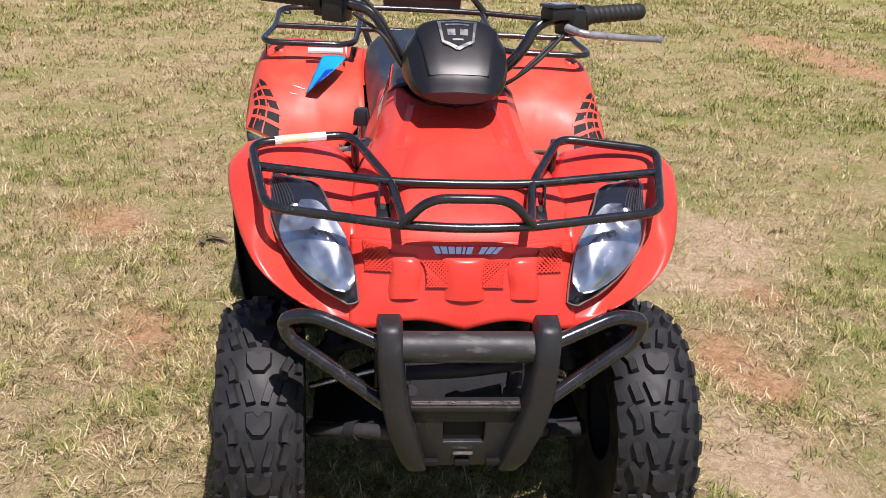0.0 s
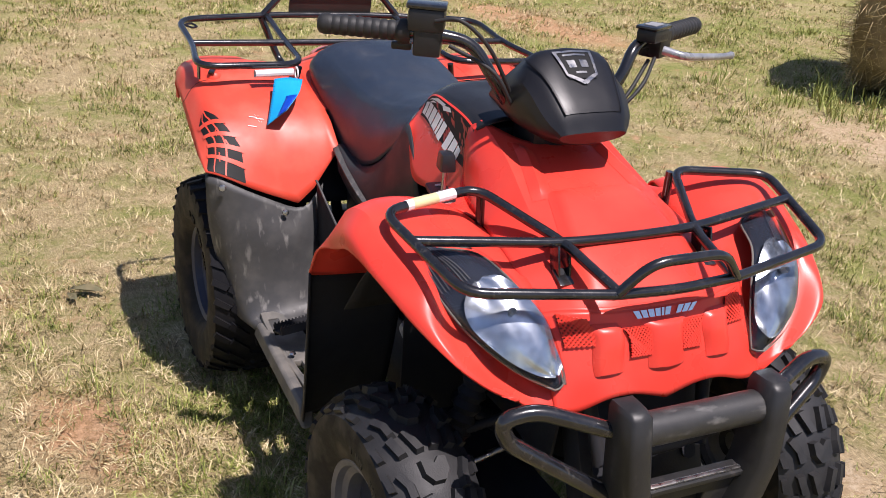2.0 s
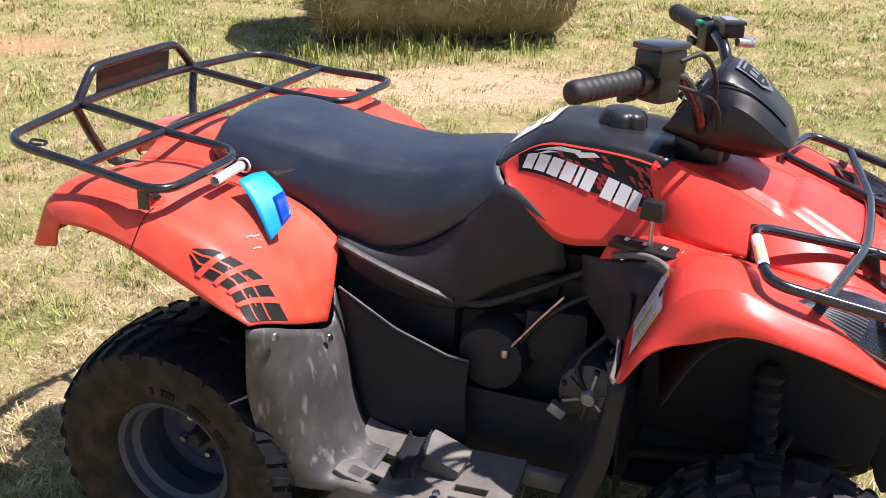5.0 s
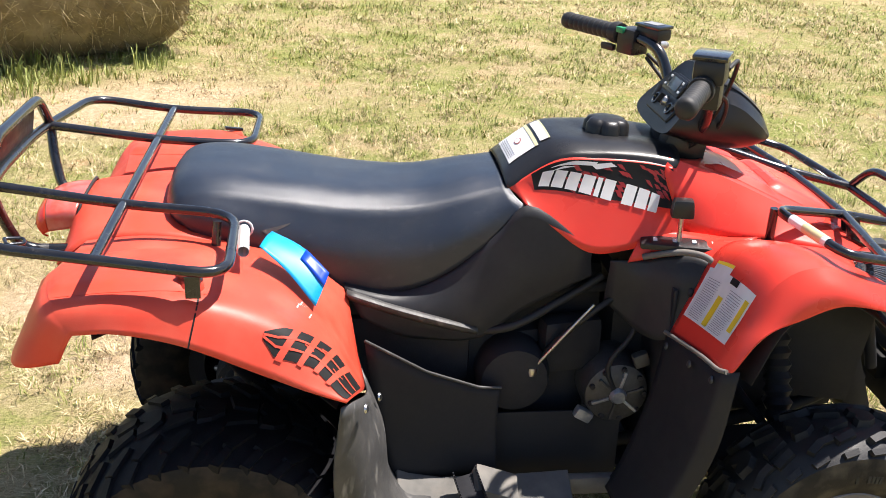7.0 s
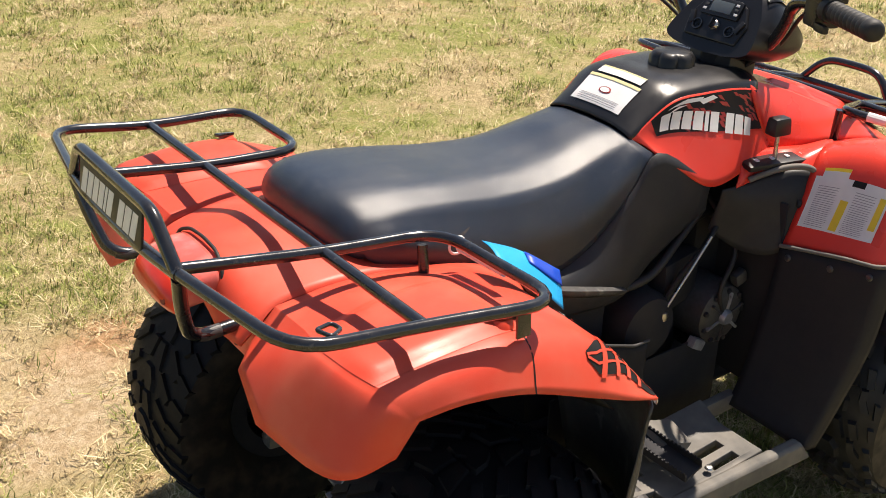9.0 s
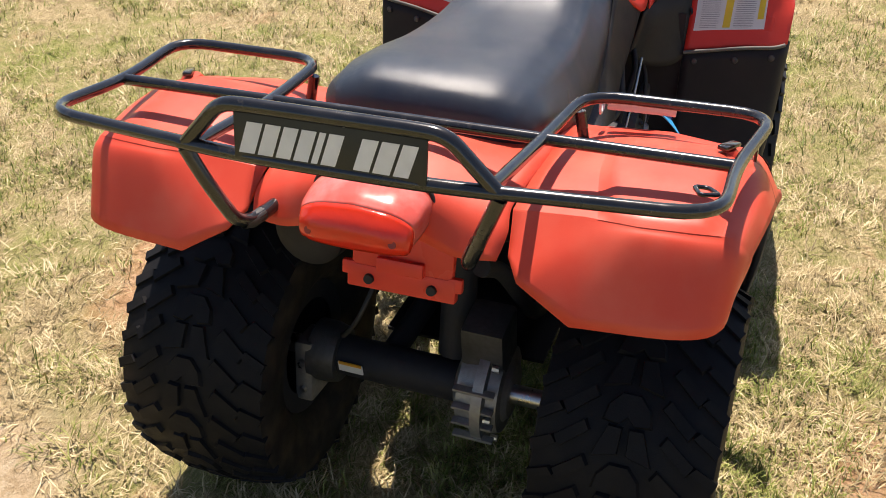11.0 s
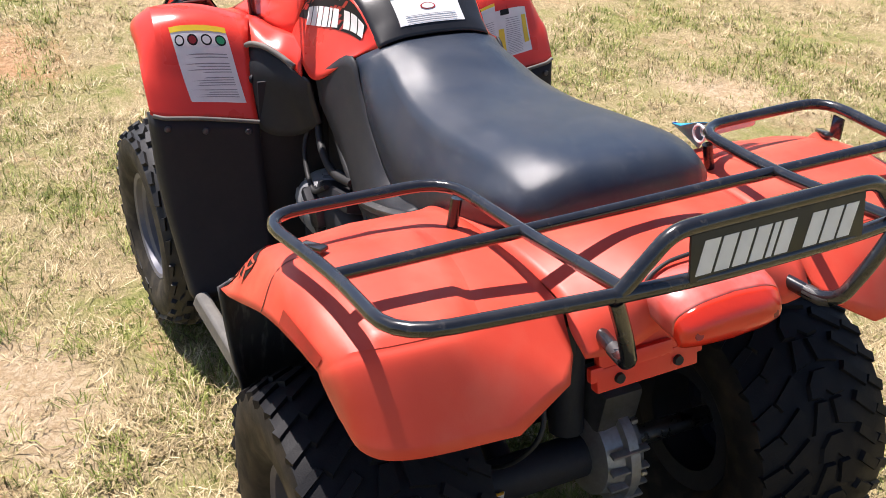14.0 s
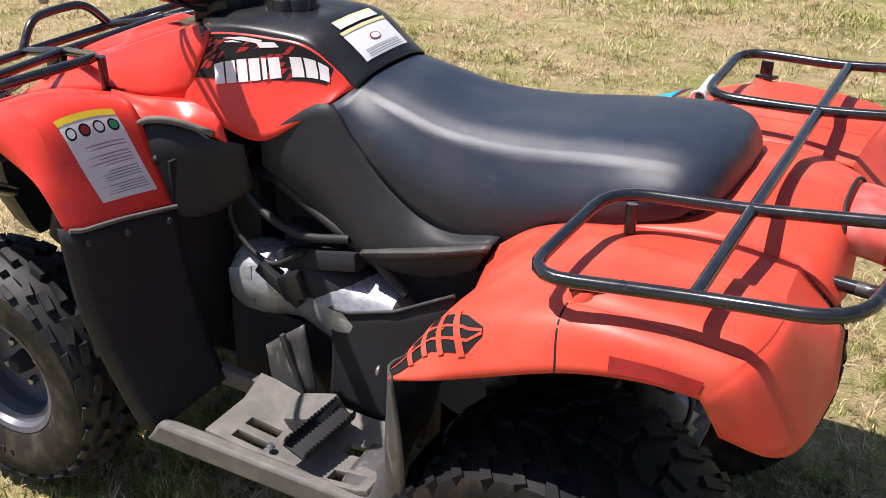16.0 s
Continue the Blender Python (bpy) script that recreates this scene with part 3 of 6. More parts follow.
# steering pod
POD = [
    [(.447, 0, 1.006), (.443, .056, .998), (.417, .086, .960), (.382, .101, .920), (.370, .094, .902), (.367, .055, .892), (.367, 0, .889)],
    [(.47, 0, 1.003), (.468, .065, .995), (.46, .094, .96), (.45, .105, .915), (.44, .095, .885), (.44, .06, .872), (.44, 0, .868)],
    [(.51, 0, .975), (.51, .06, .97), (.505, .095, .945), (.50, .10, .91), (.495, .09, .88), (.49, .055, .862), (.49, 0, .858)],
    [(.56, 0, .93), (.558, .055, .927), (.55, .085, .91), (.545, .088, .89), (.54, .075, .873), (.535, .045, .86), (.535, 0, .856)],
    [(.583, 0, .893), (.58, .05, .89), (.575, .065, .886), (.57, .066, .88), (.565, .055, .873), (.56, .03, .866), (.56, 0, .864)],
]
pg = creased(POD, [(0, 4, 22)], [(0, 2, 9), (2, 6, 17)])
full = np.concatenate([sided(pg, -1)[:, ::-1], pg[:, 1:-1]], 1)
bm = bmesh.new()
rings = grid_faces(bm, full, wrap_v=True)
bm.faces.new(rings[0])
bm.faces.new(rings[-1])
pod = part("steering_pod", bm, POD_BLACK, bike, "satin black plastic instrument pod", smooth=24)
top = np.concatenate([sided(pg, -1)[:, 12::-1], pg[:, 1:13]], 1)
decal("pod_panel", top, [((.10, .27), (.80, .33), (.80, .67), (.10, .73))], 0.002, POD_BLACK, pod, n=12, k=8, out=(1, 0, 1))
for c in (((.10, .262), (.80, .325), (.80, .337), (.10, .274)), ((.10, .738), (.80, .675), (.80, .663), (.10, .726)), ((.10, .262), (.12, .262), (.12, .738), (.10, .738))):
    decal("pod_groove", top, [c], 0.0045, POD_BLACK, pod, n=12, k=4, out=(1, 0, 1))
badge = decal("badge", top, [((0.261, 0.417), (0.547, 0.426), (0.547, 0.574), (0.261, 0.582))], 0.0048, DARKINK, pod, "small shield badge outlined in silver", n=4, k=4, out=(1, 0, 1))
decal("badge_rim", top, [((0.248, 0.413), (0.280, 0.413), (0.280, 0.587), (0.248, 0.587)), ((0.248, 0.408), (0.522, 0.417), (0.522, 0.429), (0.248, 0.422)), ((0.248, 0.592), (0.522, 0.582), (0.522, 0.571), (0.248, 0.578)), ((0.522, 0.417), (0.596, 0.495), (0.572, 0.510), (0.503, 0.426)), ((0.522, 0.582), (0.596, 0.505), (0.572, 0.490), (0.503, 0.574))], 0.0055, STEEL, pod, n=3, k=2, out=(1, 0, 1))
decal("badge_bar", top, [((0.379, 0.450), (0.453, 0.450), (0.453, 0.489), (0.379, 0.489)), ((0.379, 0.511), (0.453, 0.511), (0.453, 0.550), (0.379, 0.550)), ((0.304, 0.445), (0.329, 0.445), (0.329, 0.555), (0.304, 0.555)), ((0.491, 0.472), (0.509, 0.472), (0.509, 0.527), (0.491, 0.527))], 0.0058, STEEL, pod, n=2, k=2, out=(1, 0, 1))
# dash: display, keys and knobs on the sloping rear face
dash = Matrix.Translation((.405, 0, .947)) @ pose(0, 0, 0, 0, -55.5, 0)
bm = bmesh.new()
face = [(-.045, .062), (-.045, -.062), (-.006, -.069), (.030, -.051), (.040, -.030), (.040, .030), (.030, .051), (-.006, .069)]
bm.faces.new([bm.verts.new(dash @ Vector((a, b, .004))) for a, b in face])
part("dash_face", bm, POD_BLACK, pod, "flat black face of the dash", smooth=0, solid=.008, bevel=.003, out=dash.to_3x3() @ Vector((0, 0, 1)))
block("display_frame", dash @ pose(.018, 0, .005), (.036, .088, .008), BLACK, pod, "raised black display surround", bevel=.003)
block("display", dash @ pose(.019, 0, .0095), (.023, .050, .002), SCREEN, pod, "grey liquid crystal display", bevel=.0008)
for k in range(3):
    for s in (-1, 1):
        block("dash_key", dash @ pose(.028 - .009 * k, s * (.033 + .002 * k), .0095), (.005, .008, .002), GREY if k % 2 else PAPER, pod, bevel=.0006)
for s in (-1, 1):
    lathe("dash_socket", [(.012, .001), (.0115, .004), (.009, .004), (.008, .001), (0, .001)], dash @ pose(-.022, s * .039, .003), PAINT, pod, sides=18)
    block("dash_pad", dash @ pose(-.010, s * .057, .006, 0, 0, s * 22), (.026, .010, .005), BLACK, pod, bevel=.002)
lathe("ignition", [(0, .007), (.007, .007), (.010, .004), (.011, 0)], dash @ pose(-.016, 0, .004), STEEL, pod, "bright ignition lock", sides=16)
block("ignition_key", dash @ pose(-.016, 0, .014), (.018, .004, .012), BLACK, pod, bevel=.001)

# handlebar
bar = {}
bar[-1] = [(.415, -.03, .875), (.435, -.09, .90), (.432, -.128, .955), (.405, -.158, 1.010), (.388, -.212, 1.022), (.294, -.388, 1.026)]
bar[1] = [(.415, .03, .875), (.438, .095, .90), (.442, .135, .945), (.425, .165, .998), (.400, .212, 1.008), (.294, .400, 1.008)]
for s in (-1, 1):
    pts = bar[s]
    hb = tube("handlebar", pts, .0112, PAINT, bike, "bent black steel handlebar", corner=.035, sides=12)
    a, b = Vector(pts[-2]), Vector(pts[-1])
    d = (b - a).normalized()
    start = a + (b - a) * .32
    bm = bmesh.new()
    n = 30
    prof = [start + (b - start) * i / n for i in range(n + 1)]
    tube_into(bm, prof, [.0165 + (.0012 if i % 3 else -.0004) for i in range(n + 1)], 18)
    grip = part("grip", bm, GRIP, hb, "ribbed black rubber grip", smooth=30)
    lathe("grip_end", [(0, .012), (.011, .012), (.016, .008), (.018, 0), (.018, -.006), (.012, -.01)], along(b, b + d), GRIP, hb, sides=18)
    lathe("grip_collar", [(.012, -.012), (.021, -.012), (.0225, 0), (.021, .008), (.012, .008)], along(start, b), GRIP, hb, sides=18)
    c = a + (b - a) * (.12 if s < 0 else .14)
    rot = d.to_track_quat("X", "Z").to_matrix().to_4x4()
    block("throttle_housing" if s < 0 else "switch_housing", Matrix.Translation(c + Vector((.006, 0, -.010))) @ rot, (.048, .045, .052), BLACK, hb, "square black control housing", bevel=.006)
    if s < 0:
        block("brake_reservoir", Matrix.Translation(c + Vector((.006, -.004, .026))) @ rot, (.064, .052, .040), BLACK, hb, "black brake fluid reservoir", bevel=.009)
        block("reservoir_cap", Matrix.Translation(c + Vector((.006, -.004, .050))) @ rot, (.069, .057, .010), PAINT, hb, bevel=.004)
    else:
        seat_at = Matrix.Translation(c + Vector((.038, -.032, .012))) @ rot
        block("brake_reservoir", seat_at, (.062, .040, .024), BLACK, hb, "flat black brake fluid reservoir", bevel=.006)
        block("reservoir_cap", seat_at @ pose(0, 0, .015), (.066, .044, .007), PAINT, hb, bevel=.003)
        block("cap_label", seat_at @ pose(0, 0, .0192), (.036, .024, .0012), INK, hb, "small pale grey label", bevel=0)
    block("thumb_lever", Matrix.Translation(c + d * .035 + Vector((-.018, 0, -.028))) @ rot, (.036, .012, .014), BLACK, hb, bevel=.004)
    if s > 0:
        block("kill_switch", Matrix.Translation(c + Vector((-.02, 0, .012))) @ rot, (.02, .012, .012), GREENP, hb, "green switch")
# the left brake lever
lever = [(.440, .222, .994), (.465, .25, .988), (.450, .31, .981), (.420, .375, .973), (.393, .425, .968)]
bm = bmesh.new()
pl = curve(lever, 16)
tube_into(bm, pl, [.0085 - .002 * abs(math.sin(i / 15 * 2)) for i in range(16)], 12)
lv = part("brake_lever", bm, PALEALLOY, bike, "polished alloy brake lever", smooth=60)
lathe("lever_ball", [(0, .008), (.006, .006), (.008, 0), (.006, -.006), (0, -.008)], Matrix.Translation(lever[-1]), PALEALLOY, lv, sides=12)
cables = [
    [(.412, -.235, 1.05), (.44, -.20, 1.055), (.455, -.15, 1.01), (.45, -.10, .93), (.43, -.06, .87)],
    [(.40, -.20, 1.005), (.455, -.14, .97), (.46, -.10, .91), (.43, -.05, .86)],
    [(.42, .22, .975), (.46, .17, .935), (.465, .12, .895), (.44, .06, .86)],
    [(.415, .21, .97), (.45, .15, .92), (.455, .11, .885), (.43, .05, .86)],
]
for c in cables:
    bm = bmesh.new()
    tube_into(bm, curve(c, 18), .0038, 8)
    part("control_cable", bm, GRIP, bike, "thin black control cable", smooth=60)
lathe("steering_stem", [(.035, -.12), (.035, 0), (.05, .02), (.05, .06)], pose(.42, 0, .82, 0, 12, 0), SOOT, bike, sides=20)
block("stem_cover", pose(.425, 0, .855, 0, 6, 0), (.085, .11, .07), BLACK, bike, "black boot under the pod", bevel=.02)

# tank cover, cap and red tank sides with their decals
COVER = [
    [(.082, 0, .822), (.082, .06, .819), (.084, .10, .809), (.088, .106, .80)],
    [(.11, 0, .848), (.112, .06, .845), (.118, .10, .832), (.12, .110, .82)],
    [(.17, 0, .882), (.17, .065, .879), (.172, .104, .866), (.172, .114, .855)],
    [(.24, 0, .880), (.24, .065, .882), (.245, .107, .872), (.25, .118, .86)],
    [(.32, 0, .872), (.32, .065, .878), (.325, .11, .869), (.33, .122, .855)],
    [(.40, 0, .862), (.40, .07, .868), (.395, .112, .858), (.385, .126, .845)],
]
cover_grid = patch(COVER, 30, 16)
surface("tank_cover", COVER, 1, BLACK, bike, 30, 16, both=True, label="black plastic tank cover")
bm = bmesh.new()
lathe_into(bm, [(0, .036), (.028, .036), (.036, .034), (.042, .026), (.044, .004), (.044, -.01)], Matrix(), 48)
for v in bm.verts:
    around = math.hypot(v.co.x, v.co.y)
    if around > .03:
        k = 1 - .16 * max(0, math.cos(6 * math.atan2(v.co.y, v.co.x))) ** 3
        v.co.x, v.co.y = v.co.x * k, v.co.y * k
bm.transform(pose(.285, 0, .868, 0, 3, 0))
part("fuel_cap", bm, BLACK, bike, "black lobed fuel cap", smooth=40)
cover2 = np.concatenate([sided(cover_grid, -1)[:, ::-1], cover_grid[:, 1:]], 1)
lab = decal("warning_label", cover2, [((.11, .325), (.33, .335), (.33, .665), (.11, .675))], 0.0015, PAPER, bike, "white warning label with a yellow band", n=8, k=6)
decal("label_band", cover2, [((.345, .36), (.40, .365), (.40, .635), (.345, .64))], 0.0022, PAPER, lab, n=3, k=6)
decal("label_stripe", cover2, [((.312, .333), (.33, .335), (.33, .665), (.312, .667)), ((.388, .365), (.40, .365), (.40, .635), (.388, .635))], 0.0026, CREAM, lab, n=2, k=6)
disc_decal("label_sign", cover2, .245, .5, .022, .038, 0.0026, DECALRED, lab)
disc_decal("sign_centre", cover2, .245, .5, .017, .030, 0.0031, PAPER, lab)
decal("text_bar", cover2, [((.13 + .018 * k, .37), (.136 + .018 * k, .37), (.136 + .018 * k, .63), (.13 + .018 * k, .63)) for k in range(4)], 0.0026, INK, lab, n=1, k=4)
TANK = [
    [(.088, .104, .803), (.17, .114, .857), (.25, .119, .862), (.33, .123, .857), (.386, .127, .846)],
    [(.102, .12, .797), (.165, .127, .805), (.25, .136, .805), (.33, .137, .805), (.392, .14, .80)],
    [(.118, .140, .785), (.17, .160, .742), (.233, .176, .705), (.32, .170, .712), (.405, .160, .728)],
]
tank_grid = patch(TANK, 16, 26)
for s in (-1, 1):
    side = surface("tank_side", TANK, s, RED, bike, 16, 26, out=(0, 1, 0.2), label="red plastic tank side panel with a black graphic")
    g = sided(tank_grid, s)
    o = (0, s, .2)
    decal("graphic", g, [((.03, .12), (.03, .97), (.68, .96), (.46, .13)), ], 0.0009, DARKINK, side, "black graphic with torn red streaks", n=34, k=30, out=o)
    rnd = random.Random(5)
    torn = decal("torn_streak", g, [((u, v), (u + .012, v + .03), (u + .08 + .05 * rnd.random(), v + .055), (u + .07, v + .02)) for u, v in ((rnd.uniform(.06, .48), rnd.uniform(.30, .90)) for _ in range(46))], 0.0014, DECALRED, side, n=3, k=3, out=o)
    tagged(torn, kind="stuff")
    # the maker's name becomes plain white bars; the running figure a plain streak
    bars = []
    v = .17 if s < 0 else .13
    order = (.066, .064, .06, .062, .026, .06, 0, .064, .07, .06)
    for width in (order if s < 0 else order[::-1]):
        if width:
            lean = .012
            t0, t1 = .125 + (v - .17) * .60, .125 + (v + width - .17) * .60
            b0, b1 = .40 + (v - .17) * .46, .40 + (v + width - .17) * .46
            bars.append(((t0, v + lean), (t1, v + width + lean), (b1, v + width - lean), (b0, v - lean)))
        v += (width or .032) + .012
    decals("name_bar", g, bars, 0.0019, WHITE, side, "plain white bar in place of a letter", n=4, k=8, out=o)
    f = (lambda q: q) if s < 0 else (lambda q: 1.0 - q)
    decal("streak_figure", g, [((.10, f(.22)), (.05, f(.36)), (.06, f(.48)), (.12, f(.46))), ((.12, f(.30)), (.16, f(.24)), (.17, f(.26)), (.14, f(.36))), ((.10, f(.44)), (.06, f(.55)), (.12, f(.58)), (.18, f(.47)))], 0.0019, WHITE, side, n=8, k=5, out=o)

block("fuel_tank", pose(.245, 0, .785, 0, 0, 0), (.27, .19, .13), SOOT, bike, "dark tank under its cover", bevel=.03)

for s in (-1, 1):
    surface("hood_side", [
        [(.33, .150, .742), (.402, .158, .738), (.44, .167, .736), (.48, .177, .734), (.535, .186, .736)],
        [(.312, .172, .714), (.375, .182, .716), (.412, .200, .722), (.452, .213, .736), (.515, .212, .748)],
        [(.300, .176, .686), (.350, .186, .698), (.398, .212, .710), (.438, .238, .715), (.502, .224, .748)],
    ], s, RED, bike, 10, 15, out=(0, .3, 1), label="red plastic between hood and fender")

# shifter on the right
gate = block("shift_gate", pose(.395, -.188, .724, 4, 0, -14), (.155, .042, .012), BLACK, bike, "black shift gate with white marks", bevel=.005)
for k in range(4):
    block("gate_mark", pose(.345 + .033 * k, -.177 - .008 * k, .7315, 4, 0, -14), (.007, .010, .002), WHITE, gate, bevel=0)
sh = tube("shift_lever", [(.385, -.186, .715), (.386, -.184, .775)], .0045, STEEL, bike, "steel shift lever", corner=0)
block("shift_knob", pose(.386, -.183, .792, 0, 0, -10), (.042, .03, .034), BLACK, sh, "black plastic knob", taper=.85, bevel=.007)

# seat
SEAT = [
    [(.085, 0, .816), (.085, .06, .814), (.088, .10, .806), (.10, .125, .793), (.115, .138, .781)],
    [(.02, 0, .812), (.02, .065, .808), (.018, .112, .79), (.02, .145, .74), (.035, .148, .70)],
    [(-.08, 0, .795), (-.08, .075, .791), (-.08, .125, .772), (-.075, .155, .70), (-.07, .155, .635)],
    [(-.20, 0, .80), (-.20, .085, .796), (-.20, .135, .775), (-.20, .165, .70), (-.195, .158, .622)],
    [(-.32, 0, .818), (-.32, .09, .814), (-.32, .14, .795), (-.32, .172, .735), (-.31, .165, .672)],
    [(-.42, 0, .83), (-.42, .09, .826), (-.42, .14, .808), (-.42, .17, .77), (-.41, .165, .72)],
    [(-.49, 0, .822), (-.485, .085, .818), (-.475, .135, .80), (-.465, .16, .775), (-.46, .16, .745)],
    [(-.515, 0, .775), (-.51, .08, .775), (-.50, .125, .77), (-.485, .148, .765), (-.475, .15, .755)],
    [(-.50, 0, .74), (-.50, .07, .74), (-.49, .11, .74), (-.48, .135, .74), (-.47, .14, .74)],
]
seat_grid = creased(SEAT, [(0, 8, 48)], [(0, 2, 10), (2, 4, 11)])
seat = surface("seat", seat_grid, 1, VINYL, bike, both=True, solid=.006, smooth=70, label="long black vinyl seat with faint scuffs")
decal("scuff_mark", sided(seat_grid, -1), [((.47, .60), (.475, .62), (.515, .72), (.525, .70))], 0.001, GREY, seat, n=4, k=1, out=(0, -1, .3))
tube("seat_latch", [(-.51, -.03, .752), (-.535, -.035, .757), (-.55, -.03, .762)], .004, STEEL, bike, corner=.01)

# black panels between seat, tank and engine
for s in (-1, 1):
    surface("side_panel", [
        [(-.205, .163, .648), (-.10, .150, .628), (0, .148, .672), (.07, .146, .735), (.125, .146, .784), (.235, .172, .708)],
        [(-.199, .180, .638), (-.12, .182, .611), (-.04, .180, .585), (.035, .174, .585), (.115, .168, .655), (.235, .168, .690)],
        [(-.175, .184, .59), (-.11, .176, .55), (-.05, .168, .535), (.04, .166, .535), (.12, .162, .590), (.24, .162, .655)],
    ], s, PANEL, bike, 14, 24, out=(0, 1, 0), label="black plastic panel under the seat")
    surface("panel_ridge", [
        [(-.199, .177, .642), (-.12, .180, .614), (-.04, .180, .588), (.035, .172, .562)],
        [(-.199, .190, .636), (-.12, .193, .608), (-.04, .191, .582), (.036, .182, .556)],
        [(-.195, .182, .622), (-.12, .184, .594), (-.04, .182, .568), (.034, .172, .545)],
    ], s, GREY, bike, 6, 14, out=(0, 1, .4), label="worn grey edge of the side panel")
    ear = [
        [(.438, .244, .702), (.420, .232, .714), (.392, .213, .714), (.355, .192, .702), (.328, .178, .690), (.27, .172, .688)],
        [(.425, .249, .672), (.408, .245, .680), (.385, .233, .680), (.352, .208, .668), (.325, .188, .660), (.27, .166, .662)],
        [(.405, .249, .635), (.392, .246, .636), (.372, .233, .632), (.345, .206, .622), (.32, .182, .618), (.27, .158, .632)],
        [(.372, .247, .572), (.364, .243, .565), (.348, .226, .556), (.328, .196, .556), (.31, .17, .566), (.27, .15, .60)],
    ]
    surface("front_side_panel", ear, s, PANEL, bike, 16, 18, out=(0, 1, 0), label="black plastic panel behind the front fender")
    tube("panel_edge", [(x - .003, s * (w + .004), z + .009) for x, w, z in ear[0][:5]], .0058, BOARD, bike, "worn grey panel edge", corner=.02)
    lathe("panel_bolt", [(0, .007), (.006, .006), (.009, .002), (.009, 0)], pose(.398, s * .243, .657, -90 * s, 0, -30 * s), SOOT, bike, sides=12)

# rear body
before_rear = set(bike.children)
REAR = [
    [(-.199, .172, .635), (-.182, .235, .545), (-.172, .275, .514), (-.176, .37, .550), (-.192, .45, .584), (-.205, .483, .593)],
    [(-.26, .175, .685), (-.24, .24, .655), (-.235, .30, .640), (-.235, .37, .648), (-.243, .447, .645), (-.262, .487, .614)],
    [(-.33, .18, .715), (-.32, .25, .718), (-.315, .32, .718), (-.31, .38, .709), (-.31, .447, .699), (-.325, .487, .641)],
    [(-.43, .18, .735), (-.43, .25, .747), (-.43, .32, .752), (-.43, .40, .752), (-.43, .455, .740), (-.44, .484, .690)],
    [(-.53, .18, .745), (-.53, .25, .752), (-.53, .32, .755), (-.53, .40, .757), (-.53, .455, .747), (-.53, .478, .708)],
    [(-.63, .175, .735), (-.635, .268, .744), (-.645, .335, .748), (-.64, .395, .748), (-.622, .447, .739), (-.595, .468, .703)],
    [(-.645, .178, .722), (-.656, .262, .724), (-.664, .325, .729), (-.659, .397, .728), (-.640, .451, .718), (-.603, .466, .69)],
    [(-.676, .183, .694), (-.703, .202, .675), (-.715, .272, .634), (-.703, .40, .637), (-.676, .447, .642), (-.62, .455, .652)],
]
rear_grid = creased(REAR, [(0, 5, 34), (5, 7, 15)], [(0, 1, 5), (1, 2, 6), (2, 5, 18)])
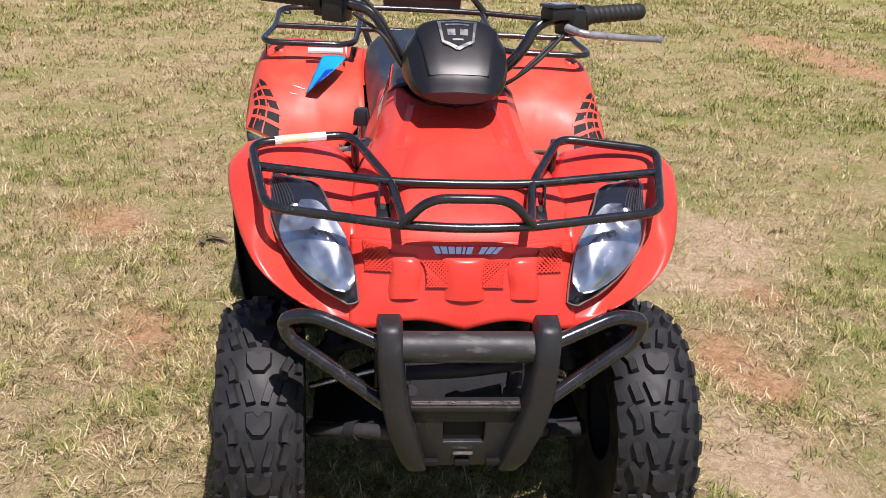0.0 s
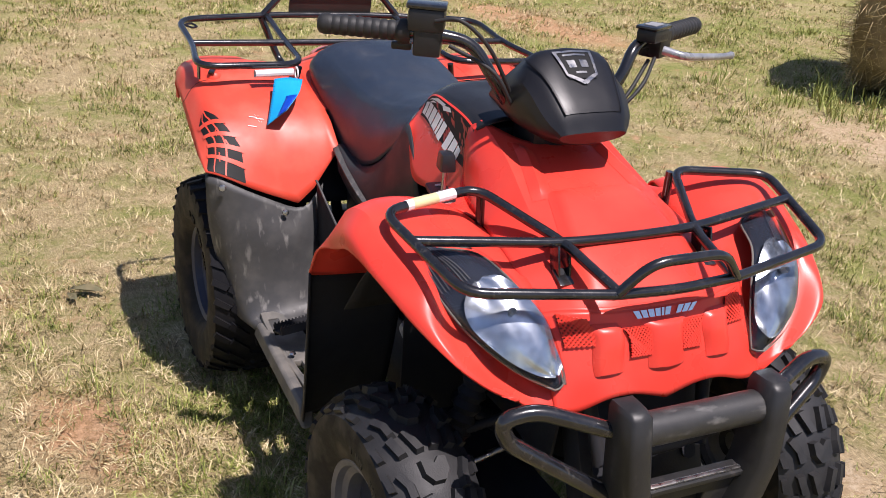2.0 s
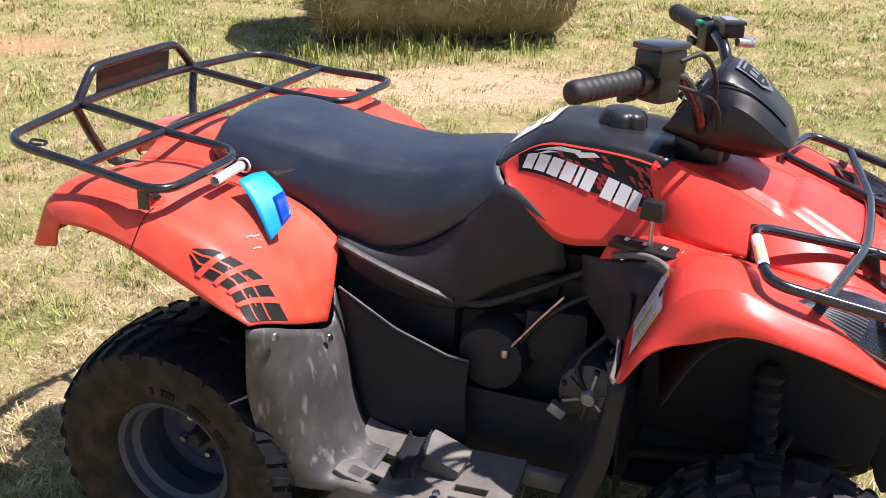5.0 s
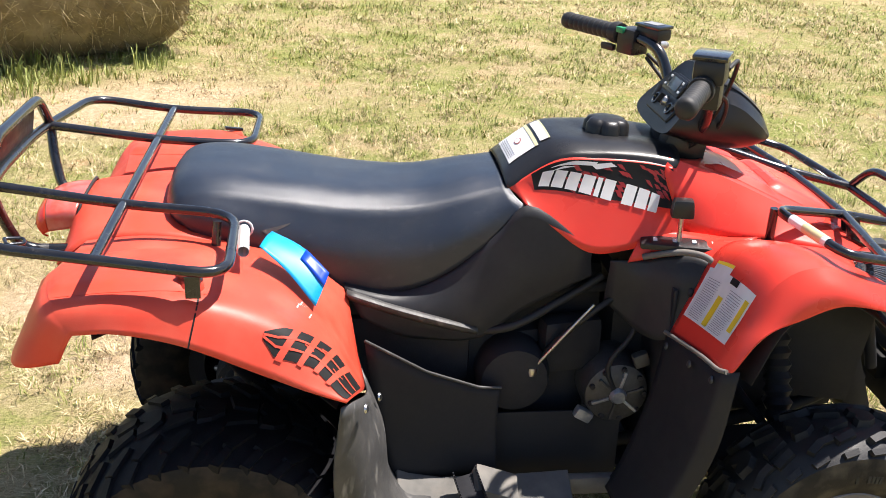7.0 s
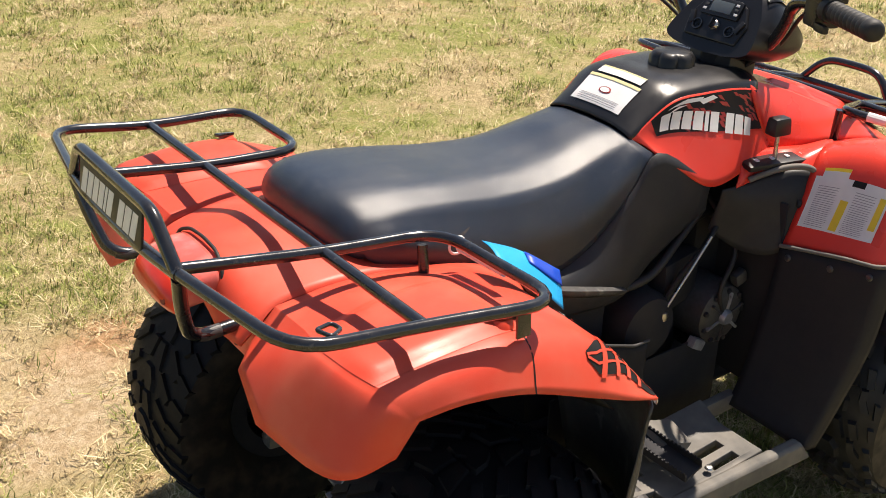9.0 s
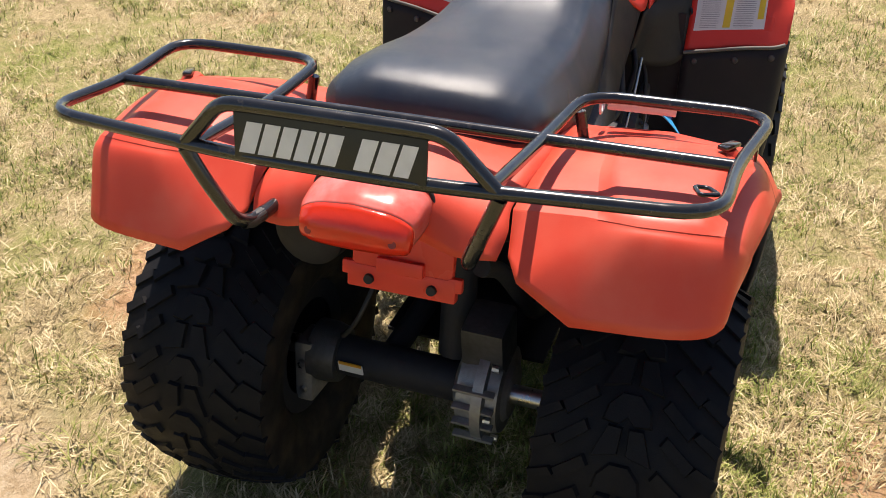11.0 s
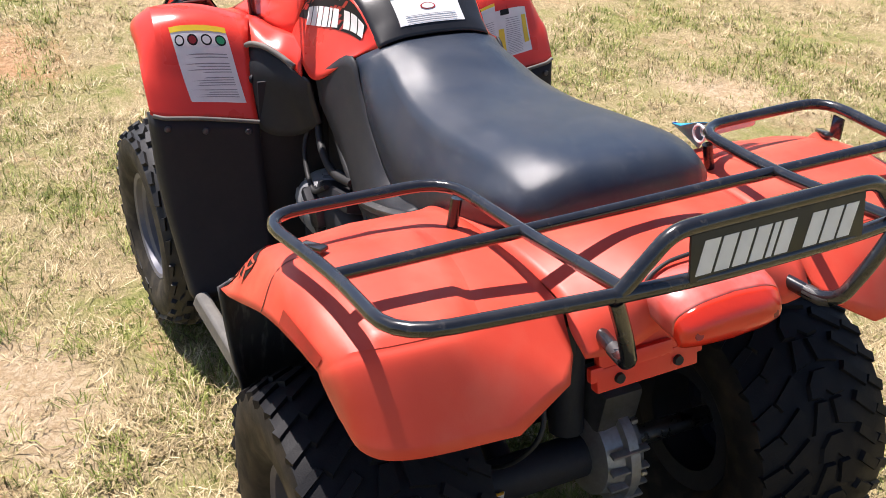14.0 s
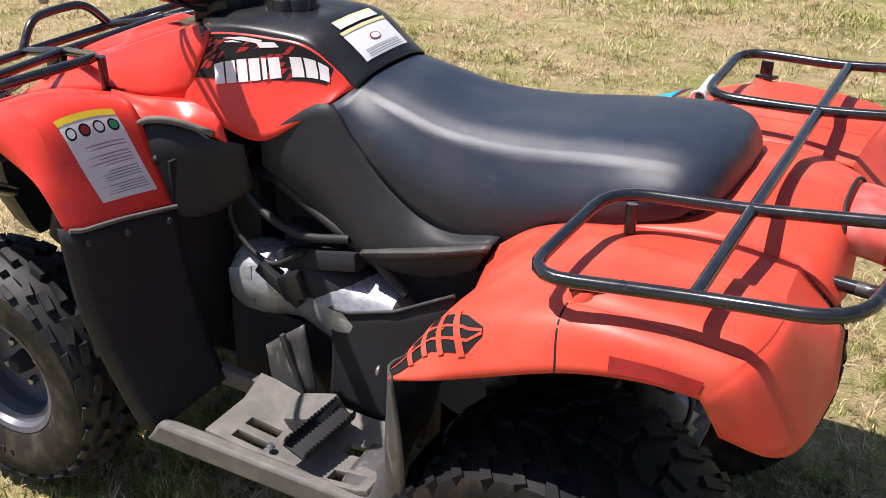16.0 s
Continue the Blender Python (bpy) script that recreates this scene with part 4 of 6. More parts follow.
for s in (-1, 1):
    fen = surface("rear_fender", rear_grid, s, FADED, bike, smooth=26, out=(0, 0.3, 1), label="wide red plastic rear fender with faint dust")
    g = sided(rear_grid, s)
    o = (0, .3 * s, 1)
    decal("seam", g, [((.405, .35), (.408, .35), (.412, 1.0), (.409, 1.0))], 0.0006, DARKINK, fen, n=1, k=12, out=o)
    # black tread-print graphic with red stripes near the front edge
    inner = lambda u: np.interp(u, (.02, .12, .20, .26, .30), (.63, .64, .70, .755, .82))
    outer = lambda u: np.interp(u, (.02, .08, .157, .20, .27, .30), (.957, .90, .86, .885, .913, .855))
    us = np.linspace(.008, .30, 22)
    decal("tread_graphic", g, [((a, inner(a)), (b, inner(b)), (b, outer(b)), (a, outer(a))) for a, b in zip(us, us[1:])], .0012, DARKINK, fen, "black tread-print graphic", n=2, k=8, out=o)
    for k, u in enumerate((.215, .155, .10, .05)):
        decal("graphic_stripe", g, [((u, inner(u) - .012), (u + .017, inner(u) - .012), (u + .054, outer(u + .045) + .012), (u + .036, outer(u + .045) + .012))], .0022, FADED, fen, "red stripe through the graphic", n=2, k=10, out=o)
    for share in (.36, .68):
        line = lambda u, d: inner(u) + (outer(u) - inner(u)) * share + d
        decal("graphic_stripe", g, [((a, line(a, -.006)), (b, line(b, -.006)), (b, line(b, .006)), (a, line(a, .006))) for a, b in zip(us, us[1:])], .0023, FADED, fen, n=2, k=2, out=o)
    decal("graphic_stripe", g, [((.06, .78), (.10, .775), (.10, .784), (.06, .786)), ((.17, .775), (.20, .775), (.20, .783), (.17, .781)), ((.12, .70), (.15, .72), (.147, .727), (.118, .708))], .0023, FADED, fen, n=4, k=2, out=o)
    if s > 0:
        decal("old_reflector", g, [((.50, .90), (.68, .90), (.69, .98), (.50, .98))], 0.0014, DECALRED, fen, "dull orange-red reflector strip", n=6, k=2, out=o)
    else:
        chalk = []
        for u, v in ((.215, .42), (.225, .47), (.19, .50)):
            chalk += [((u, v), (u + .003, v), (u + .01, v + .06), (u + .007, v + .06))]
        chalk += [((.20, .44), (.203, .44), (.235, .45), (.232, .45)), ((.207, .46), (.21, .46), (.24, .475), (.237, .475))]
        decal("chalk_mark", g, chalk, 0.002, PAPER, fen, "faint chalk strokes", n=3, k=1, out=o)
    swell("fender_rise", g, o, FADED, fen, .39, .705, lambda a: .17 + .03 * a, lambda a: .66 + .04 * a, lambda a, b: .0075 * ease(0, .10, a) * (1 - ease(.93, 1, a)) * ease(0, .14, b) * (1 - ease(.80, 1, b)), "raised middle of the rear fender")
    lathe("tie_down_bump", [(0, .016), (.013, .016), (.018, .01), (.02, 0)], pose(-.432, s * .408, .746), FADED, fen, sides=18)
    block("tie_down", pose(-.434, s * .412, .767, 0, 10, s * 24), (.04, .014, .006), PAINT, fen, bevel=.002)
surface("rear_deck", [
    [(-.30, 0, .70), (-.30, .06, .70), (-.30, .12, .70), (-.30, .18, .70)],
    [(-.45, 0, .752), (-.45, .06, .752), (-.45, .12, .747), (-.44, .182, .735)],
    [(-.54, 0, .775), (-.54, .06, .772), (-.54, .12, .76), (-.53, .182, .745)],
    [(-.62, 0, .775), (-.62, .06, .770), (-.62, .12, .752), (-.62, .172, .735)],
    [(-.665, 0, .762), (-.665, .06, .757), (-.662, .12, .735), (-.658, .177, .715)],
    [(-.68, 0, .72), (-.685, .07, .70), (-.69, .12, .688), (-.685, .17, .69)],
], 1, FADED, bike, 24, 12, both=True, label="red plastic rear deck")

# tail light and its bracket
CAP = [
    [(-.660, 0, .770), (-.661, .045, .768), (-.665, .074, .757), (-.668, .082, .742), (-.670, .080, .722)],
    [(-.682, 0, .771), (-.682, .045, .768), (-.685, .074, .756), (-.688, .081, .741), (-.690, .079, .718)],
    [(-.708, 0, .769), (-.708, .045, .764), (-.708, .073, .751), (-.708, .080, .738), (-.708, .077, .715)],
    [(-.726, 0, .762), (-.725, .045, .757), (-.722, .070, .746), (-.720, .077, .734), (-.718, .074, .712)],
]
TAIL = [
    [(-.7262, 0, .7618), (-.7252, .045, .7568), (-.7222, .070, .7458), (-.7202, .077, .7338), (-.7182, .074, .712)],
    [(-.742, 0, .744), (-.740, .045, .741), (-.735, .068, .732), (-.730, .075, .724), (-.726, .074, .709)],
    [(-.747, 0, .724), (-.745, .044, .722), (-.739, .065, .717), (-.733, .0725, .713), (-.729, .072, .706)],
    [(-.738, 0, .704), (-.736, .041, .704), (-.731, .061, .703), (-.725, .069, .702), (-.721, .069, .701)],
]
tail = surface("tail_light", CAP, 1, TAILCAP, bike, 14, 18, both=True, solid=.003, out=(-1, 0, 1), label="red plastic tail light with a bright lower lens")
surface("lens", TAIL, 1, TAILLENS, tail, 12, 18, both=True, solid=.003, out=(-1, 0, 0), label="bright red ribbed lens")
for s in (-1, 1):
    lathe("lens_screw", [(0, .003), (.005, .003), (.006, 0)], pose(-.7400, s * .056, .724, 0, -70, -s * 14), DECALRED, tail, sides=10)
tube("tail_seal", [(-.668, .085, .722), (-.664, .084, .745), (-.659, .074, .763), (-.654, .045, .774), (-.653, 0, .777), (-.654, -.045, .774), (-.659, -.074, .763), (-.664, -.084, .745), (-.668, -.085, .722)], .0028, GRIP, bike, "thin black seal over the tail light", corner=.012)
bracket = block("licence_bracket", pose(-.572, 0, .610, 0, 16, 0), (.016, .155, .125), RED, bike, "red plastic bracket under the tail light", bevel=.006)
block("bracket_step", pose(-.590, 0, .586, 0, 14, 0), (.014, .072, .022), RED, bracket, bevel=.004)
foot = block("bracket_foot", pose(-.586, 0, .560, 0, 12, 0), (.018, .166, .036), RED, bike, bevel=.004)
for s in (-1, 1):
    block("bracket_ear", pose(-.586, s * .081, .570, 0, 12, 0), (.012, .022, .022), RED, foot, bevel=.004)
    lathe("bracket_bolt", [(0, .006), (.007, .006), (.008, 0)], pose(-.5945, s * .048, .560, 0, -78, 0), SOOT, foot, sides=12)

# rear rack
zr = lambda x: float(np.interp(x, (-.77, -.563, -.353), (.835, .804, .788)))
for s in (-1, 1):
    loop = [(-.766, .186), (-.563, .193), (-.380, .205), (-.374, .462), (-.56, .432), (-.732, .434), (-.766, .20)]
    tube("rear_rack_loop", [(x, s * w, zr(x)) for x, w in loop], R, PAINT, bike, "glossy black tubular rear rack", corner=.06)
    tube("rack_post", [(-.412, s * .205, .778), (-.415, s * .213, .738)], .008, PAINT, bike)
    tube("rack_leg", [(-.766, s * .200, .828), (-.760, s * .178, .775), (-.746, s * .156, .722), (-.722, s * .148, .709), (-.655, s * .140, .706)], .0095, PAINT, bike, "bent rack leg worn to bare metal", corner=.03)
    bm = bmesh.new()
    tube_into(bm, [(-.735, s * .1525, .7142), (-.722, s * .1482, .7092), (-.700, s * .1455, .708)], .0098, 10, caps=False)
    part("worn_patch", bm, DULL, bike, "dull metal where the paint has worn off", smooth=60)
    bm = bmesh.new()
    tube_into(bm, [(-.668, s * .1415, .7065), (-.648, s * .139, .706), (-.630, s * .137, .710)], [.0105, .0105, .006], 12)
    part("leg_end", bm, CAST, bike, "pale flattened end of the rack leg", smooth=60)
    if s < 0:
        block("rack_tab", pose(-.425, s * .447, .766), (.022, .004, .034), PAINT, bike, bevel=.001)
        tube("tie_loop", [(-.69, s * .405, .828), (-.665, s * .395, .824), (-.66, s * .41, .822), (-.68, s * .425, .826)], .0028, PAINT, bike, corner=.006, closed=True)
tube("rack_crossbar", [(-.563, -.432, zr(-.563)), (-.563, .432, zr(-.563))], R, PAINT, bike, corner=0)
tube("rack_back_bar", [(-.766, .205, .834), (-.776, .10, .835), (-.776, -.10, .835), (-.766, -.205, .834)], .009, PAINT, bike, corner=.05)
tube("rack_hoop", [(-.766, .196, .836), (-.768, .140, .896), (-.769, .10, .898), (-.769, -.10, .898), (-.768, -.140, .896), (-.766, -.196, .836)], .0095, PAINT, bike, "black tubular hoop round the name plate", corner=.04)
plate = block("name_plate", pose(-.776, 0, .866, 0, 9, 0), (.004, .240, .060), PLATE, bike, "dark green-black name plate", bevel=.001)
y = .108
for width in (.0205, .0195, .0185, .0185, .008, .0185, 0, .0195, .021, .0185):
    if width:
        m = Matrix.Translation((-.7792, y - width / 2, .862)) @ pose(0, 0, 0, 0, 9, 0)
        lean = .006
        q = [m @ Vector((0, a, b)) for a, b in ((-width / 2 + lean, -.019), (width / 2 + lean, -.019), (width / 2 - lean, .019), (-width / 2 - lean, .019))]
        bm = bmesh.new()
        bm.faces.new([bm.verts.new(v) for v in q])
        part("name_bar", bm, WHITE, plate, "worn white bar in place of a letter", smooth=0, solid=.0008, out=(-1, 0, 0))
    y -= (width or .014) + .004
bm = bmesh.new()
tube_into(bm, [(-.3667, -.235, .7745), (-.3612, -.33, .7735)], .0092, 10, caps=False)
part("rack_label", bm, PAPER, bike, "white and yellow warning label wrapped round the tube")

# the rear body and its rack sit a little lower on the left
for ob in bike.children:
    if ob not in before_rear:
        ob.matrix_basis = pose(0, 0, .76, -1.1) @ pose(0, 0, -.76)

# foot wells
for s in (-1, 1):
    GUARD = [
        [(-.190, .214, .556), (-.168, .272, .510), (-.170, .37, .546), (-.188, .45, .582), (-.212, .486, .590)],
        [(-.158, .230, .46), (-.14, .30, .45), (-.148, .37, .455), (-.18, .446, .460), (-.225, .476, .462)],
        [(-.138, .236, .36), (-.128, .30, .35), (-.135, .36, .35), (-.165, .425, .345), (-.215, .452, .34)],
        [(-.11, .236, .29), (-.10, .30, .285), (-.105, .35, .28), (-.13, .408, .272), (-.18, .432, .26)],
        [(-.05, .236, .272), (-.05, .30, .27), (-.05, .345, .266), (-.06, .385, .262), (-.10, .405, .245)],
    ]
    surface("foot_guard", GUARD, s, GREY, bike, 26, 18, out=(1, .3, .2), label="scuffed grey plastic guard ahead of the rear wheel")
    for w, z, x in ((.455, .570, -.176), (.318, .508, -.148)):
        lathe("guard_screw", [(0, .004), (.006, .003), (.008, 0)], pose(x, s * w, z, 0, 80, s * 20), STEEL, bike, sides=10)
    surface("inner_guard", [
        [(-.170, .237, .57), (-.06, .226, .50), (.045, .208, .455), (.08, .205, .452)],
        [(-.15, .237, .42), (-.06, .228, .40), (.045, .212, .37), (.075, .208, .37)],
        [(-.12, .237, .28), (-.04, .230, .27), (.045, .216, .27), (.08, .212, .27)],
    ], s, FLAPBLACK, bike, 10, 14, out=(0, 1, 0), label="black plastic inner guard with a pale top edge")
    tube("guard_edge", [(-.170, s * .238, .572), (-.06, s * .227, .502), (.04, s * .210, .457), (.08, s * .206, .453)], .0028, GREY, bike, corner=.01)
    bm = bmesh.new()
    block_into(bm, pose(.095, s * .398, .246, 0, -1, s * 3), (.44, .030, .044), .86)
    board = part("foot_board", bm, BOARD, bike, "dusty grey plastic foot board with slots", bevel=.007)
    slots = [(-.088, -.012, .286, .310), (-.088, -.028, .352, .376), (.100, .165, .318, .338), (.100, .165, .356, .374)]
    xs = sorted({-.11, .21, *(v for q in slots for v in q[:2])})
    ws = sorted({.236, .388, *(v for q in slots for v in q[2:])})
    tread_z = lambda x, w: .262 + .028 * max(0, (.25 - w) / .02) ** .5 * (w < .25) + .020 * max(0, (-.06 - x) / .05) + .010 * max(0, (x - .08) / .2)
    bm = bmesh.new()
    at = {(i, j): bm.verts.new((x, s * w, tread_z(x, w))) for i, x in enumerate(xs) for j, w in enumerate(ws)}
    for i in range(len(xs) - 1):
        for j in range(len(ws) - 1):
            x, w = (xs[i] + xs[i + 1]) / 2, (ws[j] + ws[j + 1]) / 2
            if not any(a < x < b and c < w < d for a, b, c, d in slots):
                bm.faces.new((at[i, j], at[i + 1, j], at[i + 1, j + 1], at[i, j + 1]))
    part("board_tread", bm, BOARD, board, "dusty slotted tread of the board", smooth=40, solid=.016, bevel=.004, out=(0, 0, 1))
    block("board_rail", pose(.10, s * .240, .262), (.40, .020, .036), BOARD, board, bevel=.004)
    lathe("board_screw", [(0, .005), (.006, .004), (.008, 0)], pose(.085, s * .372, .273), STEEL, board, sides=10)
    block("board_riser", pose(.062, s * .278, .283, s * -14, 20, 0), (.085, .065, .05), BOARD, board, "raised boss beside the peg", bevel=.01)
    peg = new("foot_peg")
    peg.parent = bike
    tagged(peg, "black serrated steel foot peg")
    lay = pose(.020, s * .325, .300, s * -4, -14, -s * 5)
    block("peg_plate", lay, (.042, .125, .005), SOOT, peg, bevel=.001)
    for e in (-1, 1):
        bm = bmesh.new()
        block_into(bm, lay @ pose(e * .021, 0, .007), (.003, .125, .018))
        for k in range(15):
            block_into(bm, lay @ pose(e * .021, -.058 + .0083 * k, .0178), (.003, .0045, .004), .6)
        part("peg_side", bm, SOOT, peg, "toothed side of the peg", smooth=0)
    FLAP = [
        [(.362, .246, .58), (.372, .30, .588), (.382, .36, .597), (.388, .42, .604), (.393, .440, .609), (.415, .450, .613)],
        [(.345, .246, .46), (.352, .30, .46), (.359, .36, .46), (.365, .42, .46), (.372, .438, .46), (.398, .446, .46)],
        [(.310, .246, .33), (.314, .30, .33), (.317, .36, .328), (.320, .41, .325), (.325, .426, .325), (.352, .433, .325)],
        [(.280, .246, .26), (.283, .30, .258), (.286, .36, .255), (.288, .40, .25), (.292, .419, .25), (.318, .425, .25)],
    ]
    surface("mud_flap", FLAP, s, FLAPBLACK, bike, 20, 18, out=(-1, .2, .2), label="black plastic mud flap behind the front wheel")
    tube("flap_edge", [(.360, s * .246, .582), (.371, s * .30, .590), (.381, s * .36, .599), (.388, s * .425, .606), (.396, s * .442, .611)], .004, BOARD, bike, corner=.02)
    for w, z, x in ((.27, .567, .360), (.35, .575, .374), (.42, .585, .386)):
        lathe("flap_screw", [(0, .004), (.005, .003), (.007, 0)], pose(x - .004, s * w, z, 0, -80, 0), DULL, bike, sides=10)

# warning stickers on the rear faces of the front fenders
def sticker(s, u0, u1, v0, v1, name, label, slant=0.0):
    g = sided(fender_grid, s)
    o = (-1, 0, .4)
    at = lambda a, b: (u0 + (u1 - u0) * a, v0 + (v1 - v0) * b + slant * (a - .5))
    st = decal(name, g, [(at(0, 0), at(1, 0), at(1, 1), at(0, 1))], 0.0014, PAPER, bike, label, n=8, k=8, out=o)
    return st, g, o, at


st, g, o, at = sticker(1, .055, .245, .10, .46, "fender_sticker", "tall white warning sticker with a yellow header and four round signs", .07)
decal("header", g, [(at(.92, 0), at(1, 0), at(1, 1), at(.92, 1))], .002, YELLOW, st, n=2, k=6, out=o)
for k in range(4):
    disc_decal("round_sign", g, *at(.81, .14 + .24 * k), .068 * .19, .095 * .36, .002, DARKINK, st, out=o)
for k in range(4):
    disc_decal("sign_centre", g, *at(.81, .14 + .24 * k), .048 * .19, .068 * .36, .0024, (GREENP, PAPER, DECALRED, PAPER)[k], st, out=o)
rnd = random.Random(8)
tagged(decal("text_bar", g, [(at(.08 + .035 * k, .1), at(.092 + .035 * k, .1), at(.092 + .035 * k, .55 + .4 * rnd.random()), at(.08 + .035 * k, .55 + .4 * rnd.random())) for k in range(17) if k % 5 != 4], .002, INK, st, n=1, k=4, out=o), kind="stuff")
st, g, o, at = sticker(-1, .065, .195, .045, .53, "fender_sticker", "white printed sale sticker with yellow lettered bands")
decal("corner_flap", g, [(at(.86, .08), at(1.16, .08), at(1.16, .40), at(.86, .40))], .0018, PAPER, st, n=4, k=4, out=o)
decal("sign", g, [(at(.90, .48), at(1.0, .48), at(1.0, .64), at(.90, .64))], .0022, DARKINK, st, n=2, k=2, out=o)
decals("yellow_band", g, [(at(.05, .42), at(.66, .42), at(.66, .52), at(.05, .52)), (at(.25, .88), at(.85, .88), at(.85, .97), at(.25, .97)), (at(1.1, .08), at(1.16, .08), at(1.16, .40), at(1.1, .40))], .0022, YELLOW, st, n=4, k=2, out=o)
rnd = random.Random(9)
tagged(decal("text_bar", g, [(at(.06 + .04 * k, c), at(.07 + .04 * k, c), at(.07 + .04 * k, c + .28), at(.06 + .04 * k, c + .22 + .06 * rnd.random())) for k in range(20) for c in (.08, .56)], .0022, INK, st, n=1, k=3, out=o), kind="stuff")

# wheels
def wheel(x, s, radius, width, centre, rim_r, front, steer=0):
    w = new("wheel")
    w.parent = bike
    tagged(w, "knobbly black tyre on a dusty silver steel rim")
    m = pose(x, s * centre, radius - .004, 0, 0, steer) @ pose(0, 0, 0, -90 * s, 0, 0)
    h = width / 2
    tall = .011 if front else .0055
    drop = .030 if front else .022
    crown = lambda lat: radius - .001 - drop * abs(lat) ** 2.4
    lean = lambda lat: math.atan(drop * 2.4 * abs(lat) ** 1.4 / h) * (1 if lat > 0 else -1)
    rubber = RUBBER if front else SHADEDRUBBER
    band = [-.97, -.9, -.8, -.65, -.5, -.3, -.15, 0, .15, .3, .5, .65, .8, .9, .97]
    lathe("tyre", [(crown(q) - tall, q * h) for q in band], m, rubber, w, "worn black rubber tyre", sides=64)
    edge = crown(.97) - tall
    for e in (-1, 1):
        wall = [(edge, e * h * .97), (edge - .012, e * h * 1.0), (edge - .030, e * h * 1.005), (rim_r + .036, e * h * .97), (rim_r + .014, e * h * .87), (rim_r, e * h * .72)]
        lathe("sidewall", wall, m, WALL if front and e > 0 else SHADEDWALL, w, "dusty sidewall of the tyre", sides=64)
    mirrored = lambda row: (row[0], -row[1], tuple((-p, q) for p, q in row[2][::-1]))
    if front:  # offset in the pitch, place across, outline across and along
        n = 13
        half = (
            (.5, .235, ((-.0135, .020), (.0005, .022), (.0135, -.020), (-.0010, -.023))),
            (.48, .585, ((-.0125, .018), (.0025, .020), (.0125, -.016), (-.0010, -.021))),
            (-.10, .640, ((-.0130, .024), (.0000, .026), (.0020, .004), (.0140, -.018), (.0030, -.026), (-.0110, .000))),
            (.02, .915, ((-.0070, .018), (.0050, .016), (.0100, -.012), (-.0010, -.016))),
            (.50, .925, ((-.0070, .015), (.0050, .014), (.0090, -.012), (-.0020, -.014))),
        )
        rows = ((0, 0, ((-.023, -.019), (-.010, -.021), (0, -.011), (.010, -.021), (.023, -.019), (.022, .005), (.010, .021), (-.010, .021), (-.022, .005))),)
    else:
        n = 16
        k1 = h / .0875
        half = (
            (.5, .155, ((-.0095, -.016), (.015, -.025), (.003, .024), (-.0105, .023))),
            (.02, .50, ((-.015, .012), (.014, -.024), (.020, -.008), (-.009, .026))),
            (.52, .54, ((-.015, .012), (.014, -.024), (.020, -.008), (-.009, .026))),
            (.30, .84, ((-.014, .010), (.012, -.014), (.016, .002), (-.008, .020))),
            (.80, .86, ((-.014, .010), (.012, -.014), (.016, .002), (-.008, .020))),
        )
        half = tuple((off, lat, tuple((p * k1, q) for p, q in outline)) for off, lat, outline in half)
        rows = ((0, 0, tuple((p * k1, q) for p, q in ((-.023, -.021), (-.008, -.024), (0, -.012), (.008, -.024), (.023, -.021), (.020, .002), (.009, .021), (-.009, .021), (-.020, .002)))),)
    rows += half + tuple(mirrored(row) for row in half)
    join = bmesh.new()
    for off, lat, outline in rows:
        one = bmesh.new()
        low = [one.verts.new((-tall - .003 - .25 * abs(lat) * abs(p), s * q * 1.05, p * 1.06)) for p, q in outline]
        high = [one.verts.new((.02 * q, s * q * .93, p * .92)) for p, q in outline]
        one.faces.new(high)
        for i in range(len(low)):
            one.faces.new((low[i], low[(i + 1) % len(low)], high[(i + 1) % len(low)], high[i]))
        shared = None
        for k in range(n):
            th = 2 * math.pi * (k + off) / n
            p = m @ Matrix.Rotation(th, 4, "Z") @ Matrix.Translation((crown(lat), 0, lat * h)) @ Matrix.Rotation(-lean(lat) if lat else 0, 4, "Y")
            if front and abs(lat) < .7:
                if shared is None:
                    first = part("tread_block", one.copy(), rubber, w, smooth=0)
                    shared = first.data
                else:
                    first = new("tread_block", shared)
                    first.parent = w
                first.matrix_basis = p
            else:
                kept = one.copy()
                kept.transform(p)
                me = bpy.data.meshes.new("tmp")
                kept.to_mesh(me)
                kept.free()
                join.from_mesh(me)
                bpy.data.meshes.remove(me)
        one.free()
    tagged(part("tread", join, rubber, w, "chunky tread blocks", smooth=0), kind="stuff")
    bm = bmesh.new()
    rng = random.Random(4)
    for k in range(26):
        p = m @ Matrix.Rotation(.5 + k * .045, 4, "Z") @ Matrix.Translation((rim_r + .045, 0, h * .985))
        if rng.random() < .8:
            block_into(bm, p, (.014, .006, .003))
    tagged(part("sidewall_mark", bm, rubber, w, "raised marks on the sidewall", smooth=0), kind="stuff")
    # the inner half takes a dark colour in place of the wheel's shade
    lathe("rim_back", [(rim_r - .03, -h * .75), (rim_r + .004, -h * .78), (rim_r + .006, -h * .70), (rim_r - .012, -h * .6), (rim_r - .016, -.002)], m, SOOT, w, "inner half of the rim, coloured dark for its shade", sides=48)
    rp = [(rim_r - .016, 0), (rim_r - .012, h * .6), (rim_r + .006, h * .68), (rim_r + .010, h * .75),
          (rim_r + .004, h * .80), (rim_r - .006, h * .76), (rim_r - .010, h * .62), (rim_r - .022, h * .55), (rim_r - .024, h * .25), (rim_r - .016, h * .18), (rim_r - .018, -h * .05), (rim_r - .045, -h * .12), (.07, -h * .02), (.05, h * .02), (.03, h * .02), (.0, h * .02)]
